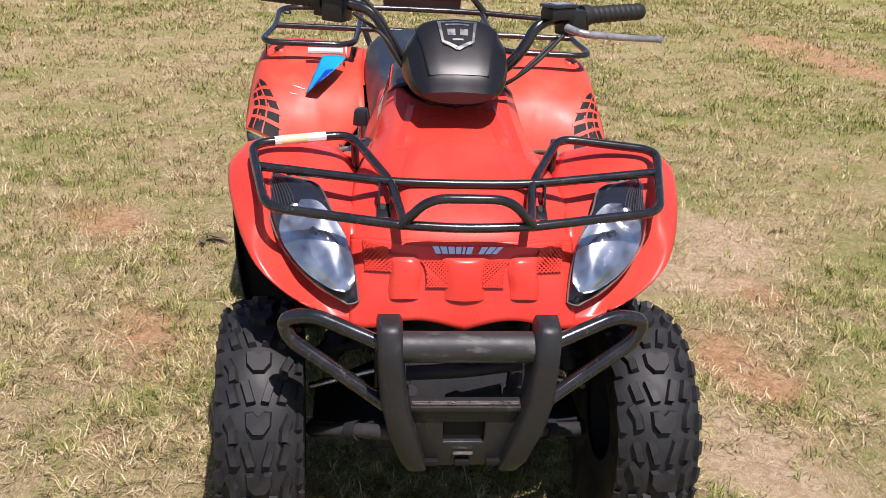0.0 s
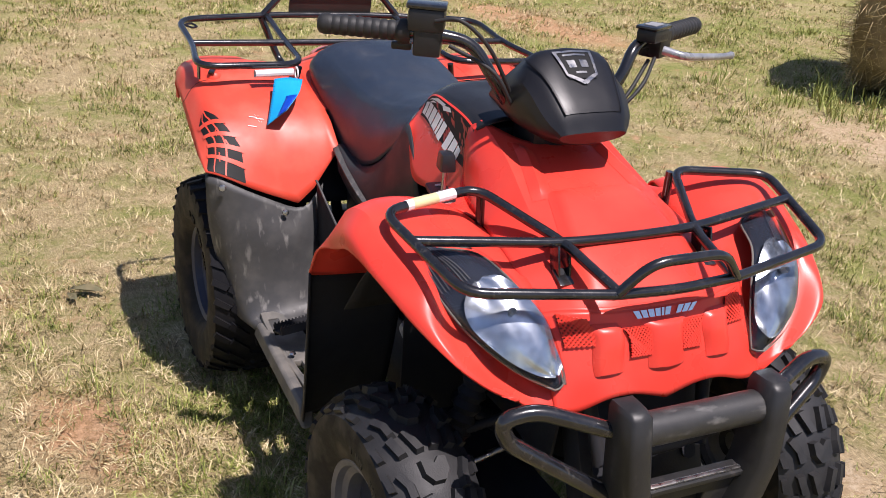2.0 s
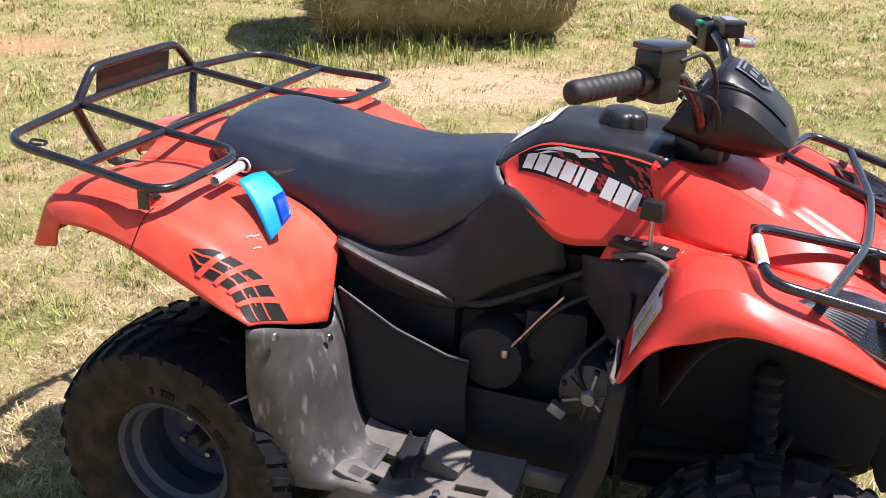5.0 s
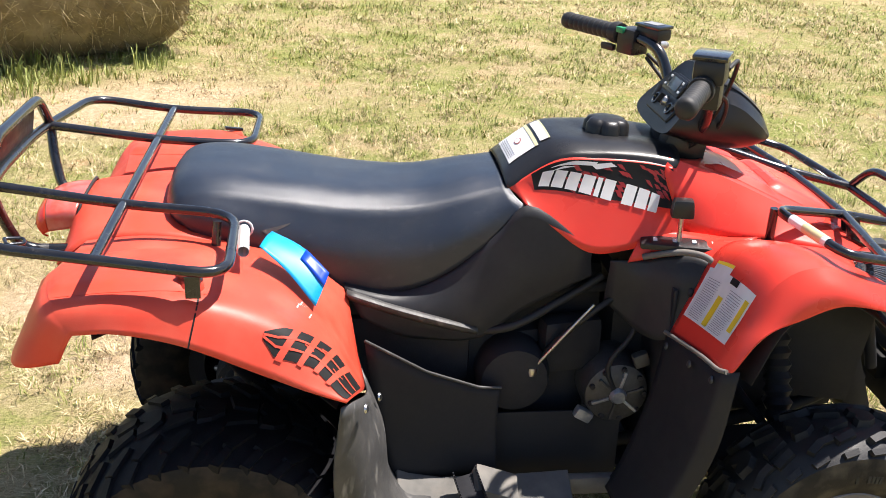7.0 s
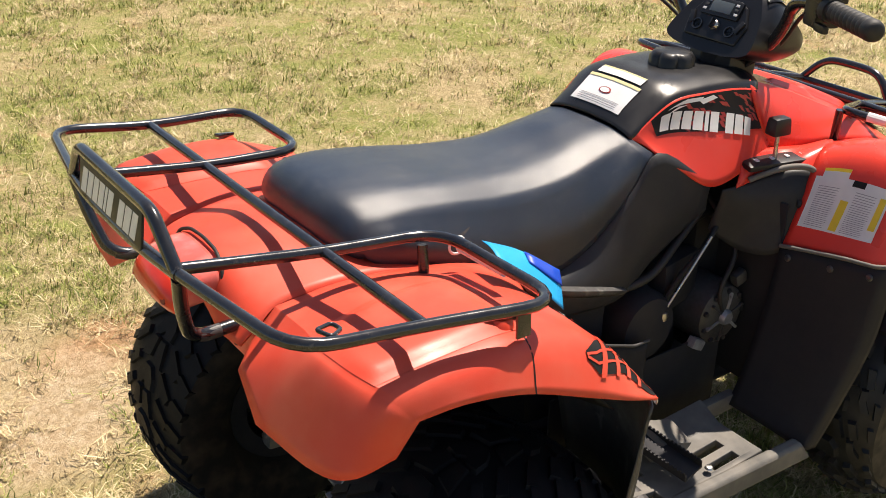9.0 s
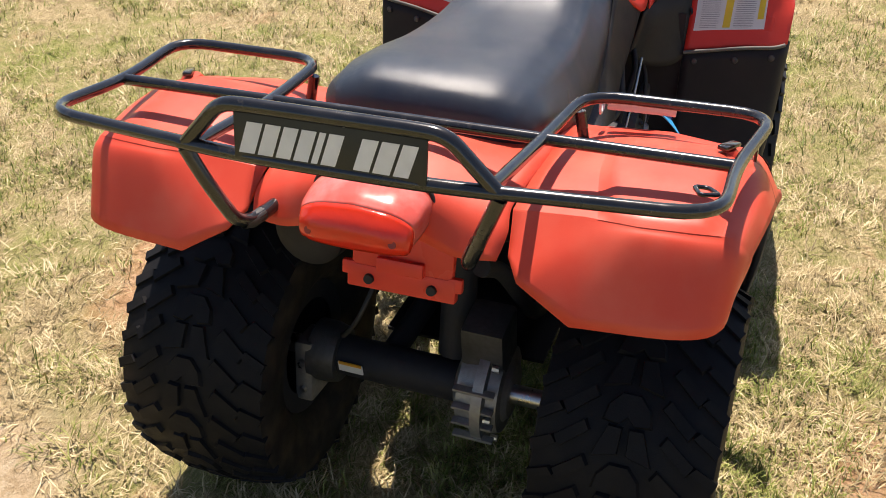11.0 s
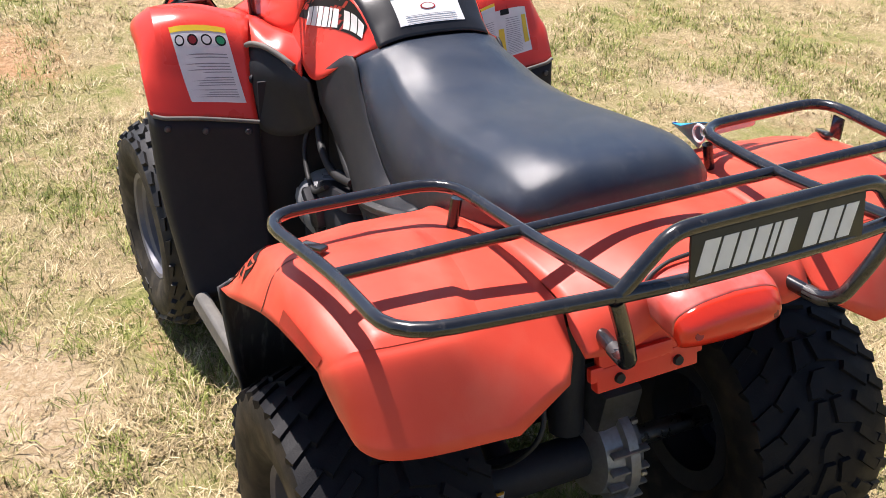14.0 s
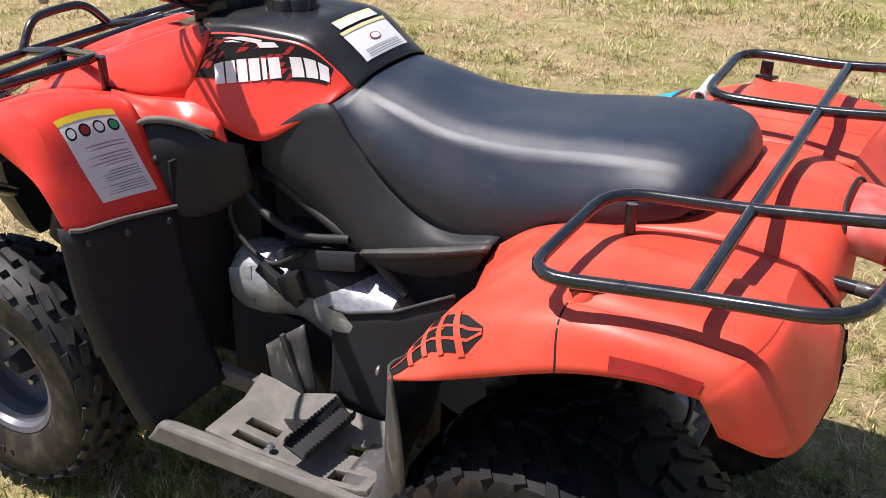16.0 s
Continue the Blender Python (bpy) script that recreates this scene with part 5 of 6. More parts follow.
    lathe("rim", rp, m, SILVER if front else SHADEDRIM, w, "dusty silver steel rim" if front else "dusty silver steel rim, coloured darker for its shade", sides=48)
    lathe("hub", [(0, .03), (.012, .03), (.018, .024), (.022, 0), (.03, -.01)], m @ pose(0, 0, h * .02), SOOT, w, sides=16)
    for k in range(4):
        lathe("lug_nut", [(0, .014), (.006, .014), (.009, .01), (.009, 0)], m @ Matrix.Rotation(k * math.pi / 2 + .4, 4, "Z") @ pose(.042, 0, h * .03), STEEL, w, sides=6)
    return w


for s in (-1, 1):
    wheel(.656, s, .243, .163, .371, .118, True, 2.8)
    wheel(-.42, s, .259, .262, .347, .118, False)

# engine and running gear
block("engine_block", pose(.06, 0, .40, 0, -6, 0), (.40, .24, .24), SOOT, bike, "dark oily engine block", bevel=.04)
lathe("belt_housing", [(0, .315), (.040, .315), (.060, .30), (.068, .275), (.066, .23), (.056, .20), (.052, .16), (.060, .13), (.070, .09), (.074, .03), (.066, -.03), (.04, -.05), (0, -.05)], pose(.0, .138, .428, 0, 90, 0), PALEALLOY, bike, "pale cast alloy belt housing", sides=30)
block("housing_bracket", pose(.185, .195, .462, 0, -30, 0), (.10, .03, .022), SOOT, bike, "dark bracket across the housing", bevel=.006)
surface("guard_plate", [
    [(.205, .224, .345), (.16, .234, .385), (.112, .238, .425)],
    [(.190, .234, .300), (.145, .241, .330), (.096, .243, .360)],
    [(.178, .235, .255), (.13, .241, .275), (.085, .243, .295)],
], 1, GREY, bike, 8, 8, out=(0, 1, 0), label="grey moulded plate ahead of the foot board")
block("guard_rib", pose(.130, .243, .335, 0, 20, 3), (.010, .010, .13), GREY, bike, bevel=.003)
block("cover_clamp", pose(.155, .19, .468, 0, 25, 0), (.05, .05, .05), BLACK, bike, bevel=.012)
block("cover_boss", pose(.275, .192, .452, 20, 20, 0), (.055, .014, .026), PALEALLOY, bike, "bright cast boss on the cover", bevel=.005)
block("engine_cowl", pose(.12, .165, .515, 12, 14, 0), (.17, .05, .035), SOOT, bike, "dark cowl over the covers", bevel=.012)
lathe("air_duct", [(.0, .05), (.03, .05), (.045, .03), (.05, 0), (.05, -.14)], pose(.13, .15, .47, 0, 80, 10), SOOT, bike, "dark engine duct", sides=20)
lathe("belt_cover_rear", [(0, .04), (.05, .04), (.07, .02), (.072, -.03)], pose(-.16, .15, .37, -90, 0, 0), SOOT, bike, sides=26)
block("frame_core", pose(.55, 0, .46, 0, 0, 0), (.50, .20, .30), SOOT, bike, "dark frame and airbox between the front wheels", bevel=.05)
for s in (-1, 1):
    block("splash_panel", pose(.60, s * .15, .53, 0, 8, 0), (.40, .006, .26), FLAPBLACK, bike, "dark inner splash panel", bevel=.002)
    block("belly_panel", pose(.10, s * .172, .295, 0, 0, 0), (.44, .005, .17), FLAPBLACK, bike, bevel=.002)
lathe("cylinder", [(0, .15), (.05, .15), (.06, .13), (.066, .10), (.058, .09), (.066, .07), (.058, .06), (.066, .04), (.058, .03), (.06, 0)], pose(.10, 0, .44, 0, 60, 0), SOOT, bike, "finned engine cylinder", sides=20)
block("gear_cover", pose(.22, -.12, .50, 0, 0, 10), (.12, .05, .11), SOOT, bike, bevel=.02)
lathe("recoil_cover", [(0, .04), (.04, .04), (.06, .03), (.065, 0), (.065, -.06)], pose(.305, -.15, .42, 90, 0, 0), DULL, bike, "dull round engine cover", sides=24)
tube("kick_rod", [(.14, -.175, .47), (.20, -.18, .55), (.245, -.18, .605)], .0032, STEEL, bike, "thin steel shift linkage", corner=.01)
lathe("rod_joint", [(0, .01), (.009, .008), (.011, 0), (.009, -.008), (0, -.01)], pose(.14, -.177, .47), STEEL, bike, sides=12)
lathe("side_cover", [(0, .04), (.03, .04), (.062, .032), (.07, .01), (.07, -.05)], pose(.11, -.145, .45, 90, 0, 0), SOOT, bike, "dark round engine cover", sides=24)
block("airbox", pose(.17, 0, .57, 0, 0, 0), (.24, .17, .16), SOOT, bike, "dark airbox over the engine", bevel=.03)
block("firewall", pose(.372, 0, .46), (.006, .485, .40), FLAPBLACK, bike, "dark splash wall behind the front wheels", bevel=.002)
block("skid_plate", pose(.15, 0, .235), (.90, .30, .008), SOOT, bike, "dark skid plate under the frame", bevel=.003)
for c, r in (([(.32, -.14, .62), (.24, -.17, .58), (.17, -.16, .50), (.12, -.17, .40)], .006), ([(.30, -.10, .66), (.33, -.17, .56), (.28, -.19, .48), (.33, -.18, .38)], .005), ([(.02, -.15, .54), (.10, -.17, .56), (.19, -.15, .60), (.27, -.13, .64)], .008),
             ([(.34, .13, .62), (.25, .16, .57), (.16, .17, .55), (.06, .17, .57)], .008), ([(.30, .12, .66), (.31, .17, .55), (.22, .19, .49), (.14, .19, .53)], .005), ([(.22, .14, .62), (.10, .16, .58), (.02, .16, .54), (-.05, .17, .50)], .010)):
    bm = bmesh.new()
    tube_into(bm, curve(c, 16), r, 8)
    part("engine_hose", bm, GRIP, bike, "dark hose beside the engine", smooth=60)
for k in range(9):
    a = k * 2 * math.pi / 9
    lathe("cover_bolt", [(0, .006), (.005, .005), (.006, 0)], pose(.305 + .052 * math.cos(a), -.183, .42 + .052 * math.sin(a), 90, 0, 0), SOOT, bike, sides=8)
for k in range(6):
    a = k * math.pi / 3 + .3
    block("cover_rib", pose(.305 + .034 * math.cos(a), -.190, .42 + .034 * math.sin(a), 0, -math.degrees(a), 0), (.034, .007, .006), PALEALLOY if k % 2 else DULL, bike, bevel=.002)
lathe("cover_hub", [(0, .010), (.012, .010), (.016, .004), (.017, -.004)], pose(.305, -.190, .42, 90, 0, 0), PALEALLOY, bike, "pale cast hub of the cover", sides=16)
block("cover_lug", pose(.245, -.178, .375, 0, 30, 0), (.035, .02, .022), PALEALLOY, bike, "pale cast lug", bevel=.005)
block("cover_lug", pose(.345, -.178, .49, 0, -20, 0), (.03, .02, .028), DULL, bike, bevel=.006)
block("carburettor", pose(.17, -.06, .60, 0, 10, 0), (.10, .08, .09), SOOT, bike, bevel=.015)
block("seat_base", pose(-.10, 0, .50), (.26, .29, .14), SOOT, bike, "dark frame under the seat", bevel=.02)
block("battery_box", pose(-.20, 0, .56), (.26, .26, .14), SOOT, bike, "dark box under the seat", bevel=.02)
block("under_hood_box", pose(.45, 0, .66), (.24, .26, .16), SOOT, bike, bevel=.03)
for s in (-1, 1):
    tube("frame_rail", [(.84, s * .09, .40), (.70, s * .10, .33), (.30, s * .12, .27), (-.25, s * .12, .29), (-.45, s * .11, .52), (-.55, s * .11, .585)], .014, SOOT, bike, "dark steel frame tube", corner=.08)
    tube("upper_frame", [(.85, s * .10, .42), (.80, s * .12, .58), (.55, s * .12, .66), (.25, s * .10, .60), (-.20, s * .12, .60), (-.50, s * .12, .66)], .012, SOOT, bike, corner=.06)
    tube("lower_arm", [(.80, s * .09, .285), (.735, s * .19, .255), (.67, s * .285, .215), (.50, s * .11, .27)], .015, DULL, bike, "scuffed grey steering arm", corner=.03)
    bm = bmesh.new()
    bm.faces.new([bm.verts.new(q) for q in ((.775, s * .10, .292), (.66, s * .275, .235), (.52, s * .275, .235), (.46, s * .10, .292))])
    part("arm_guard", bm, SOOT, bike, "black plastic guard over the steering arm", smooth=0, solid=.006, bevel=.002, out=(0, 0, 1))
    lathe("arm_clamp", [(.017, -.012), (.021, -.012), (.021, .012), (.017, .012)], along((.735, s * .19, .255), (.67, s * .285, .215)), SOOT, bike, sides=14)
    tube("upper_arm", [(.66, s * .12, .42), (.60, s * .28, .35), (.54, s * .12, .42)], .009, SOOT, bike, corner=.02)
    lathe("shock", [(0, 0), (.02, 0), (.02, .02)] + [(.027 if k % 2 else .02, .03 + .012 * k) for k in range(16)] + [(.015, .23), (0, .23)], along((.61, s * .25, .33), (.60, s * .15, .60)), SOOT, bike, "coil-over shock absorber", sides=14)
    surface("wheel_liner", [[(.42, .2, .54), (.44, .30, .55), (.46, .40, .56)], [(.48, .19, .65), (.50, .30, .67), (.52, .38, .66)], [(.58, .17, .68), (.60, .30, .71), (.61, .37, .695)], [(.72, .16, .64), (.72, .26, .64), (.71, .34, .635)], [(.80, .15, .56), (.79, .2, .56), (.77, .26, .57)]], s, FLAPBLACK, bike, 16, 8, solid=.002, out=(0, 0, 1))
    surface("rear_liner", [[(-.21, .13, .50), (-.21, .30, .51), (-.22, .42, .55)], [(-.34, .12, .62), (-.34, .30, .67), (-.34, .43, .66)], [(-.50, .12, .66), (-.50, .30, .71), (-.50, .43, .71)], [(-.60, .12, .67), (-.61, .28, .68), (-.58, .42, .68)]], s, FLAPBLACK, bike, 12, 8, solid=.002, out=(0, 0, 1))
    tube("tie_rod", [(.64, s * .06, .36), (.64, s * .28, .30)], .007, STEEL, bike, corner=0)
axle = tube("rear_axle", [(-.423, -.30, .257), (-.423, .30, .257)], .017, STEEL, bike, "steel rear axle", corner=0)
lathe("axle_tube", [(.03, -.16), (.036, -.16), (.036, .16), (.03, .16)], pose(-.423, .06, .257, 90, 0, 0), SOOT, bike, "dark axle housing", sides=18)
lathe("gear_case", [(0, .046), (.045, .046), (.055, .038), (.075, .036), (.080, .018), (.096, .016), (.096, -.002), (.082, -.004), (.076, -.034), (.05, -.046), (0, -.046)], pose(-.412, -.083, .254, 90, 0, 0), CAST, bike, "dull cast alloy final drive case", sides=26, smooth=25)
block("case_neck", pose(-.412, -.083, .352, 0, -8, 0), (.085, .075, .10), DULL, bike, "cast neck of the final drive", bevel=.012)
for k in range(4):
    block("case_rib", pose(-.500 + .006 * abs(k - 1.5), -.083, .205 + .032 * k, 0, -8, 0), (.014, .070, .006), CAST, bike, bevel=.002)
for k in range(6):
    lathe("case_bolt", [(0, .012), (.006, .012), (.007, 0)], pose(-.412 + .086 * math.cos(k * 1.05), -.103, .254 + .086 * math.sin(k * 1.05), 90, 0, 0), STEEL, bike, sides=8)
lathe("brake_drum", [(0, .02), (.05, .02), (.055, 0), (.055, -.03), (0, -.03)], pose(-.423, .20, .257, 90, 0, 0), DULL, bike, "dull grey brake housing", sides=20)
block("brake_caliper", pose(-.440, .236, .235, 0, 6, 0), (.07, .034, .12), CAST, bike, "dull cast brake caliper", bevel=.008)
for k in range(2):
    lathe("caliper_bolt", [(0, .010), (.006, .010), (.007, 0)], pose(-.474, .236, .205 + .055 * k, 0, -90, 0), STEEL, bike, sides=8)
block("axle_sticker", pose(-.461, .150, .262, 0, -10, 0), (.002, .045, .022), PAPER, bike, "small white sticker with an orange band", bevel=0)
block("sticker_band", pose(-.4625, .150, .27, 0, -10, 0), (.002, .043, .006), ORANGE, bike, bevel=0)
lathe("muffler", [(0, .17), (.03, .17), (.055, .15), (.06, .10), (.06, -.12), (.05, -.15), (0, -.15)], pose(-.415, .152, .588, 0, -86, 0), SOOT, bike, "dark round muffler", sides=24)
tube("swing_arm", [(-.10, .06, .33), (-.42, .10, .26)], .022, SOOT, bike, corner=0)
tube("brake_hose", [(-.42, .18, .30), (-.50, .14, .36), (-.52, .10, .42), (-.45, .08, .50)], .004, GRIP, bike, corner=.04)
tube("spring", [(-.40, -.02, .30), (-.36, -.02, .56)], .03, SOOT, bike, corner=0)

# blue card tied to the rear rack
bm = bmesh.new()
card = patch([[(-.359, -.289, .782), (-.350, -.257, .786), (-.342, -.225, .782)], [(-.316, -.308, .746), (-.302, -.277, .758), (-.292, -.25, .763)], [(-.272, -.332, .695), (-.260, -.312, .716), (-.250, -.292, .735)]], 10, 10)
card = card + np.array([.020, 0, -.010])
grid_faces(bm, card)
tag = part("price_tag", bm, BLUE, None, "bright blue card tag tied to the rear rack", solid=.0008, out=(0, -1, .5))
tagged(tag, category="tag")
bm = bmesh.new()
tube_into(bm, [Vector((-.367 + .0135 * math.cos(a), -.226, .777 + .0135 * math.sin(a))) for a in np.linspace(0, 2 * math.pi, 12, endpoint=False)], .0022, 6, closed=True)
part("tie", bm, WHITE, tag, "white cable tie")
bm = bmesh.new()
grid_faces(bm, card[5:, 5:] + np.array([.0005, -.0016, .0014]))
part("fold", bm, NAVY, tag, "darker blue folded end", solid=.0006, out=(0, -1, .5))

# ---- the field ----
# bare patches: place, half sizes, turn, and whether the earth shows orange
BARE = [
    (-1.35, 3.40, 1.05, .55, .45, 0), (-4.5, 3.05, .75, .35, .3, 1), (-.18, -.76, .26, .13, .4, 1), (-1.15, -1.1, .30, .16, .7, 1),
    (-1.0, 1.17, .34, .2, .2, 0), (0, .88, .30, .14, .3, 1),
    (-5.2, 3.0, .55, .25, .3, 1), (-.55, 1.08, .22, .13, .6, 1), (1.88, -3.55, .40, .18, .2, 1), (1.3, -1.85, .4, .2, .5, 0), (.45, .75, .36, .18, .3, 0), (-.73, .83, .3, .2, .9, 0), (2.65, .6, .4, .25, 0, 1),
]


def field_material():
    m = bpy.data.materials.new("dry_field_soil")
    m.use_nodes = True
    t = m.node_tree
    b = t.nodes["Principled BSDF"]
    co = t.nodes.new("ShaderNodeTexCoord").outputs["Object"]

    def n(scale, detail=6.0, rough=0.6, stretch=None):
        x = t.nodes.new("ShaderNodeTexNoise")
        x.inputs["Scale"].default_value, x.inputs["Detail"].default_value, x.inputs["Roughness"].default_value = scale, detail, rough
        if stretch:
            q = t.nodes.new("ShaderNodeMapping")
            q.inputs["Rotation"].default_value, q.inputs["Scale"].default_value = (0, 0, stretch[0]), (stretch[1], stretch[2], 1)
            t.links.new(co, q.inputs["Vector"])
            t.links.new(q.outputs[0], x.inputs["Vector"])
        else:
            t.links.new(co, x.inputs["Vector"])
        return x.outputs["Fac"]

    def ramp(f, lo, hi):
        x = t.nodes.new("ShaderNodeMapRange")
        x.inputs["From Min"].default_value, x.inputs["From Max"].default_value = lo, hi
        t.links.new(f, x.inputs["Value"])
        return x.outputs["Result"]

    def mix(f, a, c):
        x = t.nodes.new("ShaderNodeMix")
        x.data_type = "RGBA"
        t.links.new(f, x.inputs["Factor"])
        for v, k in ((a, 6), (c, 7)):
            if isinstance(v, tuple):
                x.inputs[k].default_value = (*v, 1)
            else:
                t.links.new(v, x.inputs[k])
        return x.outputs[2]

    def spot(x, y, rx, ry, turn, wobble):
        """A soft-edged bare patch of its own place and size: 1 inside, 0 outside."""
        q = t.nodes.new("ShaderNodeMapping")
        q.vector_type = "TEXTURE"
        q.inputs["Location"].default_value, q.inputs["Rotation"].default_value, q.inputs["Scale"].default_value = (x, y, 0), (0, 0, turn), (rx, ry, 1)
        t.links.new(co, q.inputs["Vector"])
        d = t.nodes.new("ShaderNodeVectorMath")
        d.operation = "LENGTH"
        t.links.new(q.outputs[0], d.inputs[0])
        e = t.nodes.new("ShaderNodeMath")
        e.operation = "MULTIPLY_ADD"
        e.inputs[1].default_value = -wobble
        t.links.new(n(6, 8, .75), e.inputs[0])
        t.links.new(d.outputs["Value"], e.inputs[2])
        return ramp(e.outputs[0], .35, -.35)

    fine = ramp(n(45, 8, .85), .44, .56)
    soil = mix(ramp(n(7), .35, .65), (.57, .32, .165), (.65, .435, .265))
    soil = mix(fine, soil, (.39, .235, .115))
    sand = mix(ramp(n(30), .35, .65), (.60, .45, .285), (.68, .545, .37))
    sand = mix(fine, sand, (.46, .33, .19))
    thatch = [n(55, 7, .8, (k * .8, 1, 5)) for k in range(3)]
    # dark noise spots paint the shade between tufts into the straw
    tuft_shade = n(24, 9, .82)
    straw = mix(ramp(thatch[0], .45, .55), (.54, .42, .24), (.32, .25, .125))
    straw = mix(ramp(thatch[1], .53, .60), straw, (.70, .565, .32))
    green = mix(ramp(thatch[2], .45, .55), (.16, .19, .045), (.36, .36, .12))
    straw = mix(ramp(tuft_shade, .52, .62), straw, (.27, .21, .105))
    part_y = t.nodes.new("ShaderNodeSeparateXYZ")
    t.links.new(co, part_y.inputs[0])
    lush = t.nodes.new("ShaderNodeMath")
    lush.operation = "MULTIPLY_ADD"
    lush.inputs[1].default_value = .06
    t.links.new(ramp(part_y.outputs["Y"], .8, 3.0), lush.inputs[0])
    t.links.new(n(1.5, 9, .78), lush.inputs[2])
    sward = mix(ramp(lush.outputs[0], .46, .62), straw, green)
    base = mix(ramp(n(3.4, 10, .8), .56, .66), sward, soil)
    for x, y, rx, ry, turn, kind in BARE:
        base = mix(spot(x, y, rx, ry, turn, 1.8), base, soil if kind else sand)
    t.links.new(base, b.inputs["Base Color"])
    socket(b, "Roughness", 0.95)
    socket(b, "Specular IOR Level", 0.1)
    bump = t.nodes.new("ShaderNodeBump")
    bump.inputs["Strength"].default_value, bump.inputs["Distance"].default_value = 0.7, 0.03
    t.links.new(n(60, 8, .85), bump.inputs["Height"])
    t.links.new(bump.outputs[0], b.inputs["Normal"])
    return m


def relief(x, y):
    return 0.014 * noise.noise((x * 1.6, y * 1.6, 0)) + 0.006 * noise.noise((x * 7, y * 7, 3))


bm = bmesh.new()
size = 4.5
N = 90
near = [[None] * (N + 1) for _ in range(N + 1)]
for i in range(N + 1):
    for j in range(N + 1):
        a, c = (i / N * 2 - 1), (j / N * 2 - 1)
        x, y = a * size * (1 + 200 * abs(a) ** 14), c * size * (1 + 200 * abs(c) ** 14)
        near[i][j] = bm.verts.new((x, y, relief(x, y) - 0.012))
for i in range(N):
    for j in range(N):
        bm.faces.new((near[i][j], near[i + 1][j], near[i + 1][j + 1], near[i][j + 1]))
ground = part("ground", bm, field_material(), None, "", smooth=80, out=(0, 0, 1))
tagged(ground, "dry paddock soil with thin yellow-green grass", "ground", kind="structure")


def blade_material(name, c1, c2, c3):
    m = bpy.data.materials.new(name)
    m.use_nodes = True
    t = m.node_tree
    b = t.nodes["Principled BSDF"]
    geo = t.nodes.new("ShaderNodeNewGeometry")
    r = t.nodes.new("ShaderNodeValToRGB")
    r.color_ramp.elements[0].color, r.color_ramp.elements[1].color = (*c1, 1), (*c3, 1)
    r.color_ramp.elements.new(0.5).color = (*c2, 1)
    spots = t.nodes.new("ShaderNodeTexNoise")
    spots.inputs["Scale"].default_value, spots.inputs["Detail"].default_value, spots.inputs["Roughness"].default_value = 16, 5, .75
    t.links.new(t.nodes.new("ShaderNodeTexCoord").outputs["Object"], spots.inputs["Vector"])
    wide = t.nodes.new("ShaderNodeMapRange")
    wide.inputs["From Min"].default_value, wide.inputs["From Max"].default_value = .43, .57
    wide.inputs["To Max"].default_value = .56
    t.links.new(spots.outputs["Fac"], wide.inputs["Value"])
    both = t.nodes.new("ShaderNodeMath")
    both.operation = "MULTIPLY_ADD"
    both.inputs[1].default_value = .44
    t.links.new(geo.outputs["Random Per Island"], both.inputs[0])
    t.links.new(wide.outputs[0], both.inputs[2])
    t.links.new(both.outputs[0], r.inputs[0])
    t.links.new(r.outputs[0], b.inputs["Base Color"])
    socket(b, "Roughness", 0.6)
    socket(b, "Specular IOR Level", 0.25)
    return m


rng = np.random.default_rng(7)


def patchy(x, y, scale, seed):
    """Smooth random field from 0 to 1 made of turned sine waves."""
    r = np.random.default_rng(seed)
    v = np.zeros_like(x)
    for _ in range(14):
        a, f, p = r.uniform(0, 2 * np.pi), scale * r.uniform(.5, 2.2), r.uniform(0, 6.28)
        v += np.sin((x * np.cos(a) + y * np.sin(a)) * f + p)
    return 0.5 + v / 9


